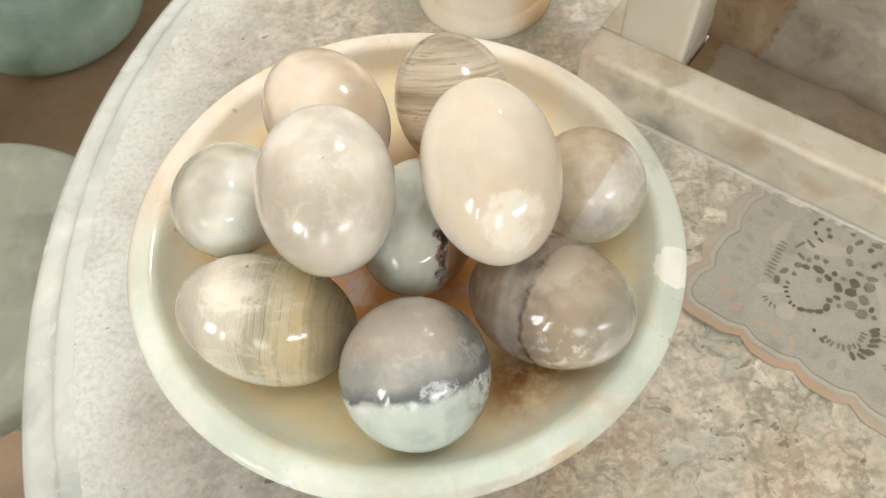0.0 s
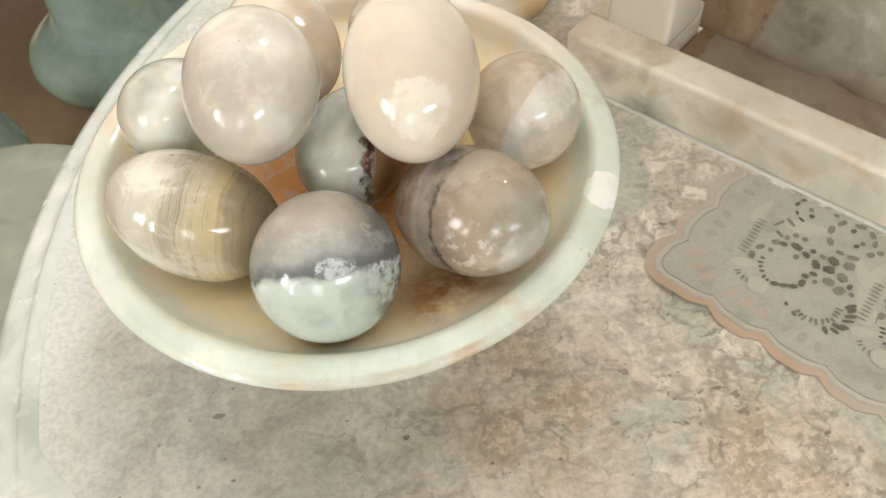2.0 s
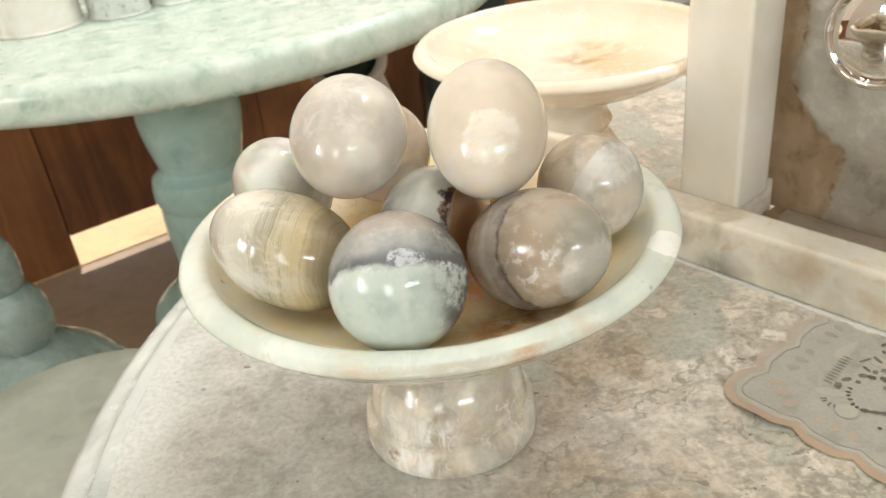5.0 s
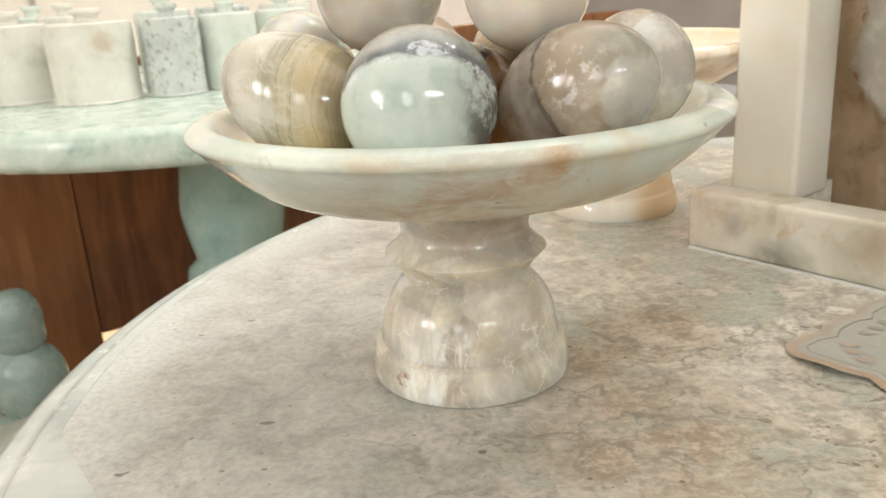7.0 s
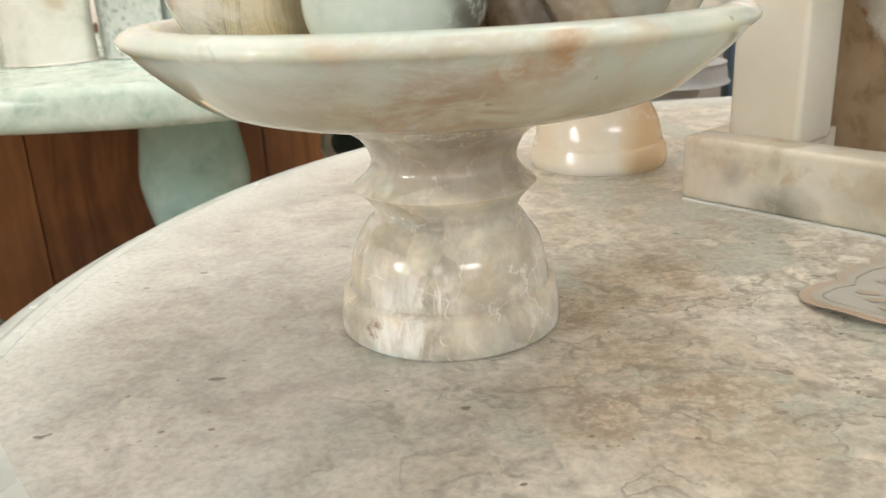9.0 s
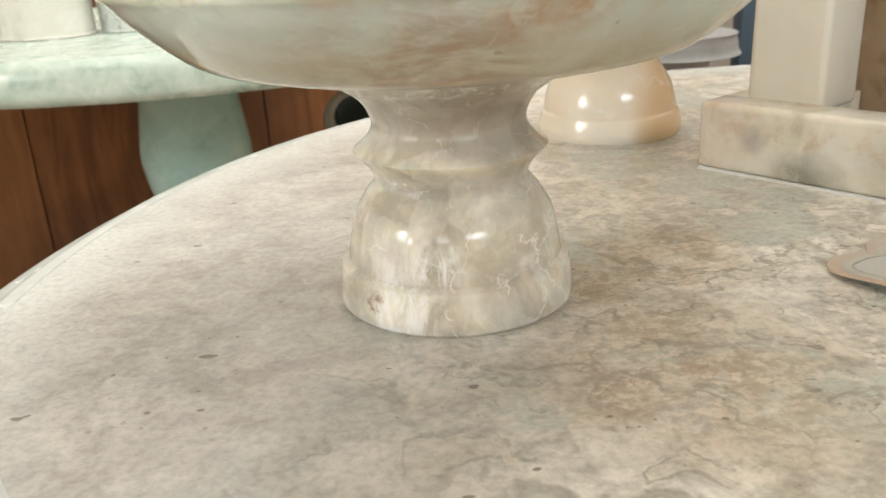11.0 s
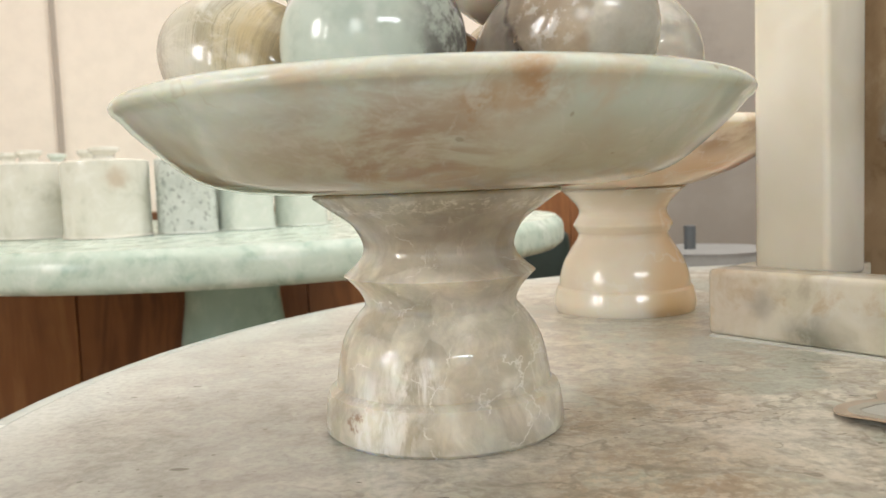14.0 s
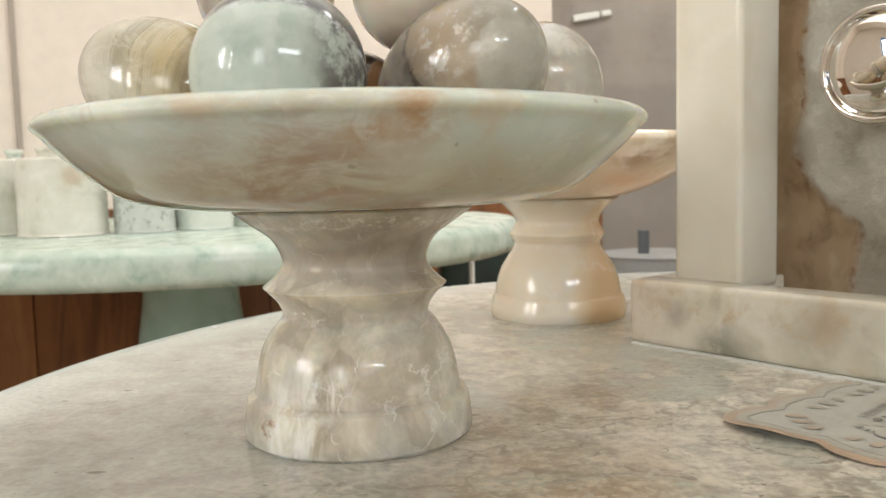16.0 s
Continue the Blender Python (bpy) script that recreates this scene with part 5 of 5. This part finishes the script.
def ring_of_holes(bm, cx, cy, radius, a0, a1, count, rx, ry, turn=math.pi / 2, n=6, z=0.0016):
    for i in range(count):
        a = radians(a0 + (a1 - a0) * (i + rng.uniform(-0.18, 0.18)) / max(1, count - 1))
        k = rng.uniform(0.72, 1.12)
        r = radius * rng.uniform(0.94, 1.06)
        patch(bm, cx + r * math.cos(a), cy + r * math.sin(a), rx * k, ry * rng.uniform(0.75, 1.1), a + turn + rng.uniform(-0.3, 0.3), z, n, 0.12, 0.75)


# the pattern of blossoms, leaves and cut-outs (flat patches), repeated along the mat
for n in range(3):
    ox, oy = MC + MU * 0.072 * n
    f1, f2 = (ox - 0.0185, oy - 0.003), (ox - 0.0135, oy - 0.030)
    ring_of_holes(dark, *f1, 0.0180, 60, -5, 4, 0.0034, 0.0024)
    ring_of_holes(grey, *f1, 0.0180, 130, 75, 3, 0.0034, 0.0020, z=0.0014)
    ring_of_holes(dark, *f1, 0.0130, -70, -140, 4, 0.0028, 0.0019)
    ring_of_holes(dark, *f1, 0.0128, 130, 205, 6, 0.0017, 0.0008, 0.0, 8)
    ring_of_holes(grey, *f2, 0.0120, -30, -175, 11, 0.0024, 0.0009, 0.0, 8, z=0.00145)
    ring_of_holes(dark, *f2, 0.0180, -20, -100, 8, 0.0036, 0.0014, 0.3)
    ring_of_holes(dark, *f2, 0.0150, 160, 190, 2, 0.0018, 0.0011)
    for i, (hx, hy) in enumerate(((0.0, 0.0), (-0.0045, -0.0075), (0.0042, -0.0070), (0.0055, 0.0045), (-0.002, -0.0145), (0.012, -0.001))):
        patch(grey if i % 3 else dark, ox + 0.0050 + hx, oy - 0.0110 + hy, 0.0036, 0.0030, rng.uniform(0, 3), 0.0016, 6, 0.1, 0.8)
    for i in range(10):
        k = i / 9
        patch(grey, ox - 0.0135 - 0.021 * k, oy + 0.032 - 0.017 * k, 0.0032, 0.00055, radians(128), 0.0016, 6)
    ring_of_holes(grey, ox - 0.003, oy + 0.022, 0.006, 40, 190, 3, 0.0042, 0.0013, 1.2, z=0.00145)
    ring_of_holes(dark, ox + 0.018, oy + 0.030, 0.010, 20, 200, 6, 0.0021, 0.0012)
    ring_of_holes(grey, ox + 0.028, oy + 0.004, 0.013, 0, 330, 9, 0.0034, 0.0020, z=0.00145)
    ring_of_holes(grey, ox - 0.038, oy + 0.000, 0.006, 150, 260, 5, 0.0020, 0.0006, 0.0, 6, z=0.00145)
    leaves += [(ox + 0.0095, oy + 0.019, 0.028, -32), (ox - 0.010, oy + 0.039, 0.022, 30), (ox + 0.0125, oy - 0.037, 0.030, 62), (ox - 0.036, oy + 0.006, 0.018, -30), (ox + 0.022, oy - 0.018, 0.022, 75)]
    discs += [(ox - 0.0375, oy - 0.010, 0.0058)]
taken = [(f.calc_center_median().x, f.calc_center_median().y, 0.0046) for bm in (dark, grey) for f in bm.faces]
taken += [(MC.x + MU.x * 0.072 * n + x, MC.y + MU.y * 0.072 * n + y, r) for n in range(3) for x, y, r in ((-0.0185, -0.003, 0.0115), (-0.0135, -0.030, 0.0105), (-0.0375, -0.010, 0.0075))]
for i in range(34):
    for j in range(26):
        u, w = -0.044 + 0.0054 * (i + 0.5 * (j % 2)), -0.043 + 0.0047 * j
        x, y = on_mat(u + rng.uniform(-0.0006, 0.0006), w + rng.uniform(-0.0006, 0.0006))
        in_leaf = any(abs((x - lx) * math.cos(radians(t)) + (y - ly) * math.sin(radians(t))) < ln * 0.52 and abs((y - ly) * math.cos(radians(t)) - (x - lx) * math.sin(radians(t))) < ln * 0.16 + 0.002 for lx, ly, ln, t in leaves)
        if in_leaf or any(math.hypot(x - a, y - b) < r for a, b, r in taken) or u < -0.024 or w < -0.034 or noise.noise(Vector((x * 95, y * 95, 3.0))) < -0.05:
            continue
        patch(dark if rng.random() < 0.4 else grey, x, y, 0.0023 * rng.uniform(0.7, 1.05), 0.0018 * rng.uniform(0.7, 1.05), rng.uniform(0, 3), 0.0017, 6, 0.1, 0.8)
tagged(part("hole_patch", curled(dark), M_HOLE, lace, "small flat patches, dark for the shade in lace cut-outs", smooth=False), kind="stuff")
tagged(part("hole_patch", curled(grey), M_HOLE_GREY, lace, "small flat patches, grey for the table seen through lace cut-outs", smooth=False), kind="stuff")
for i, (lx, ly, ln, turn) in enumerate(leaves):
    bm = bmesh.new()
    patch(bm, lx, ly, ln / 2, ln * 0.17, radians(turn), 0.00135 + 0.00003 * i, 20, 0.35)
    if bm.faces:
        part("leaf", curled(bm), M_MAT_PALE, lace, smooth=False)
    else:
        bm.free()
for lx, ly, r in discs:
    bm = bmesh.new()
    patch(bm, lx, ly, r, r, 0.0, 0.0020, 22)
    if bm.faces:
        part("boss", curled(bm), M_MAT_PALE, lace, smooth=False)
    else:
        bm.free()


# ---- the far table with its jars ----
FC, FR, FT = Vector((-0.375, 1.325, 0)), 0.629, 0.777
far = thing("round_table", (FC.x, FC.y, 0), "pale green marble table on a turned sea-green pedestal", "table")
part("tabletop", lathe([(0.0, FT - 0.05), (FR - 0.012, FT - 0.055), (FR - 0.012, FT - 0.055), (FR - 0.002, FT - 0.046), (FR, FT - 0.03), (FR - 0.003, FT - 0.012), (FR - 0.014, FT), (FR - 0.014, FT), (0.0, FT)], 128, 4, 0.006), M_FAR_TOP, far, "pale green marble disc", sharp=40)
PEDESTAL = [(0.0, 0.0), (0.168, 0.0), (0.168, 0.0), (0.184, 0.016), (0.190, 0.044), (0.180, 0.074), (0.152, 0.096), (0.130, 0.104), (0.130, 0.104), (0.124, 0.108), (0.122, 0.116), (0.112, 0.124), (0.106, 0.145), (0.104, 0.20), (0.109, 0.28), (0.108, 0.325), (0.108, 0.325), (0.113, 0.338), (0.114, 0.362), (0.109, 0.386), (0.109, 0.386), (0.092, 0.402), (0.090, 0.415), (0.098, 0.45), (0.106, 0.495), (0.107, 0.53), (0.100, 0.585), (0.094, 0.63), (0.093, 0.68), (0.094, FT - 0.052), (0.0, FT - 0.052)]
pedestal = part("pedestal", lathe(PEDESTAL, 72, 4, 0.006), M_FAR_LEG, far, "turned sea-green marble pedestal")
pedestal.location = (-0.410 - FC.x, 0, 0)


def jar(place, radius, height, material, label):
    ob = thing("marble_jar", place, label, "jar", "stone jars on the far table")
    r, h = radius, height
    part("body", lathe([(0.0, 0.0), (r * 0.97, 0.0), (r, 0.004), (r, 0.004), (r * 0.99, h * 0.5), (r, h - 0.003), (r * 0.97, h), (r * 0.97, h), (0.0, h)], 48, 3), material, ob)
    # a flat lid with a short stub that flares into a wide cap
    top = part("lid", lathe([(0.0, h), (r * 0.93, h), (r * 0.93, h), (r * 0.95, h + 0.003), (r * 0.90, h + 0.006), (r * 0.90, h + 0.006), (0.0, h + 0.007)], 48, 3), material, ob)
    part("knob", lathe([(0.0, h + 0.0065), (r * 0.26, h + 0.0065), (r * 0.24, h + 0.013), (r * 0.30, h + 0.018), (r * 0.36, h + 0.021), (r * 0.36, h + 0.021), (r * 0.35, h + 0.026), (r * 0.30, h + 0.028), (0.0, h + 0.028)], 32, 3), material, top)


def jar_at(px, py, width, height, material, label):
    d = Vector((px - 0.005, py + 0.344)).normalized()
    jar((px + d.x * width / 2, py + d.y * width / 2, FT), width / 2, height, material, label)


jar_at(-0.670, 1.06, 0.121, 0.124, M_JAR, "cream marble jar with a knobbed lid")
jar_at(-0.520, 0.995, 0.140, 0.122, M_JAR_SPOT, "wide cream marble jar with a brown spot")
jar_at(-0.408, 1.045, 0.100, 0.122, M_JAR_SPECK, "white marble jar with dark speckles")
jar_at(-0.324, 1.10, 0.100, 0.122, M_JAR_GREEN, "pale green marble jar")
jar_at(-0.240, 1.17, 0.096, 0.122, M_JAR_GREEN, "pale green marble jar")
for px, py, mt in ((-0.80, 1.07, M_JAR_SPECK), (-0.812, 1.272, M_JAR), (-0.762, 1.37, M_JAR_GREEN), (-0.66, 1.27, M_JAR), (-0.47, 1.24, M_JAR_GREEN), (-0.365, 1.27, M_JAR_SPECK), (-0.255, 1.33, M_JAR)):
    jar_at(px, py, 0.105, 0.132, mt, "marble jar with a knobbed lid in the rear row")


# ---- low stool, turned column, grey stone table ----
stool = thing("marble_stool", (-0.38, 0.345, 0), "low round stool with dull green marble top", "stool")
part("seat", lathe([(0.0, 0.455), (0.160, 0.455), (0.160, 0.455), (0.171, 0.462), (0.174, 0.475), (0.171, 0.488), (0.164, 0.494), (0.164, 0.494), (0.0, 0.494)], 80, 4), M_STOOL, stool, "dull green marble disc")
part("leg", lathe([(0.0, 0.0), (0.11, 0.0), (0.11, 0.0), (0.11, 0.03), (0.06, 0.07), (0.05, 0.15), (0.075, 0.25), (0.05, 0.36), (0.07, 0.44), (0.07, 0.4545), (0.0, 0.4545)], 48, 4), M_COLUMN, stool)
col = lathe([(0.0, 0.0), (0.10, 0.0), (0.104, 0.04), (0.085, 0.08), (0.115, 0.13), (0.150, 0.21), (0.128, 0.275), (0.075, 0.325), (0.044, 0.345), (0.044, 0.345), (0.052, 0.36), (0.056, 0.39), (0.048, 0.425), (0.030, 0.445), (0.030, 0.445), (0.036, 0.46), (0.036, 0.50), (0.028, 0.525), (0.016, 0.535), (0.0, 0.536)], 64, 4)
column = link("turned_column", col, M_COLUMN)
column.matrix_world = pose(-0.635, 0.80, 0)
tagged(column, "grey-green turned marble column on the floor", "column")
stone = thing("stone_table", (0.52, 1.25, 0), "small grey stone table with a steel peg", "table")
part("tabletop", lathe([(0.0, 0.66), (0.118, 0.66), (0.123, 0.67), (0.119, 0.695), (0.110, 0.70), (0.0, 0.70)], 64, 3), M_GREY_STONE, stone)
part("peg", lathe([(0.0, 0.7), (0.011, 0.7), (0.011, 0.7), (0.0115, 0.745), (0.0115, 0.745), (0.0, 0.747)], 32, 2), M_STEEL, stone, "short dark steel peg").location = (-0.028, 0.0, 0)
part("column", lathe([(0.0, 0.0), (0.12, 0.0), (0.12, 0.0), (0.1, 0.05), (0.06, 0.1), (0.06, 0.6), (0.1, 0.659), (0.0, 0.659)], 48, 3), M_GREY_STONE, stone)
cab = link("storage_cabinet", block(0.785, 1.10, 1.55, 1.6, 0.0, 0.83, 0.006, 2), M_BLUE)
tagged(cab, "dark blue painted metal cabinet panel", "cabinet")
# box added to stand for the dark area seen below the far table
box_ = link("dark_box", block(0.12, 0.38, 1.95, 2.2, 0.0, 0.70, 0.03, 3), M_DARK)
tagged(box_, "dark green box added for the dark area under the far table", "bin")
rod = link("white_rod", lathe([(0.0, 0.0), (0.007, 0.0), (0.007, 0.0), (0.007, 0.74), (0.007, 0.74), (0.0, 0.742)], 20, 2), M_WHITE_ROD)
rod.matrix_world = pose(0.19, 1.72, 0)
tagged(rod, "thin white painted rod standing on the floor", "rod")
strip_ = thing("wall_strip", (0.665, 2.720, 1.416), "short white painted wooden strip fixed to the grey wall", "strip")
rail = part("rail", block(0.0, 0.098, -0.020, 0.0, 0.0, 0.024, 0.003, 1), M_WHITE_ROD, strip_, smooth=False)
rail.rotation_euler = (0, radians(-8), 0)
end = part("end_piece", block(0.105, 0.142, -0.020, 0.0, 0.002, 0.024, 0.004, 1), M_WHITE_ROD, strip_, smooth=False)
end.rotation_euler = (0, radians(-8), 0)
urn = thing("marble_urn", (-0.075, 1.52, 0), "grey marble urn with a tilted pale mouth on the floor", "urn")
part("body", lathe([(0.0, 0.0), (0.09, 0.0), (0.09, 0.0), (0.092, 0.03), (0.06, 0.06), (0.075, 0.16), (0.105, 0.28), (0.108, 0.38), (0.085, 0.46), (0.065, 0.50), (0.0, 0.50)], 56, 4), M_MOUTH, urn)
mouth = part("mouth", lathe([(0.0, 0.0), (0.070, 0.0), (0.088, 0.012), (0.092, 0.026), (0.084, 0.036), (0.070, 0.034), (0.064, 0.022), (0.050, 0.010), (0.0, 0.006)], 56, 4), M_MOUTH, urn, "pale grey marble mouth")
mouth.matrix_local = pose(0, -0.018, 0.515, rx=38)
# dark lining added in the mouth, its colour standing for the shade inside
part("hollow", lathe([(0.0, 0.0075), (0.050, 0.0115), (0.063, 0.0235), (0.0655, 0.0290), (0.0635, 0.0300), (0.049, 0.0180), (0.0, 0.0140)], 48, 3), M_DARK, mouth, "dark lining for the shade inside the urn")
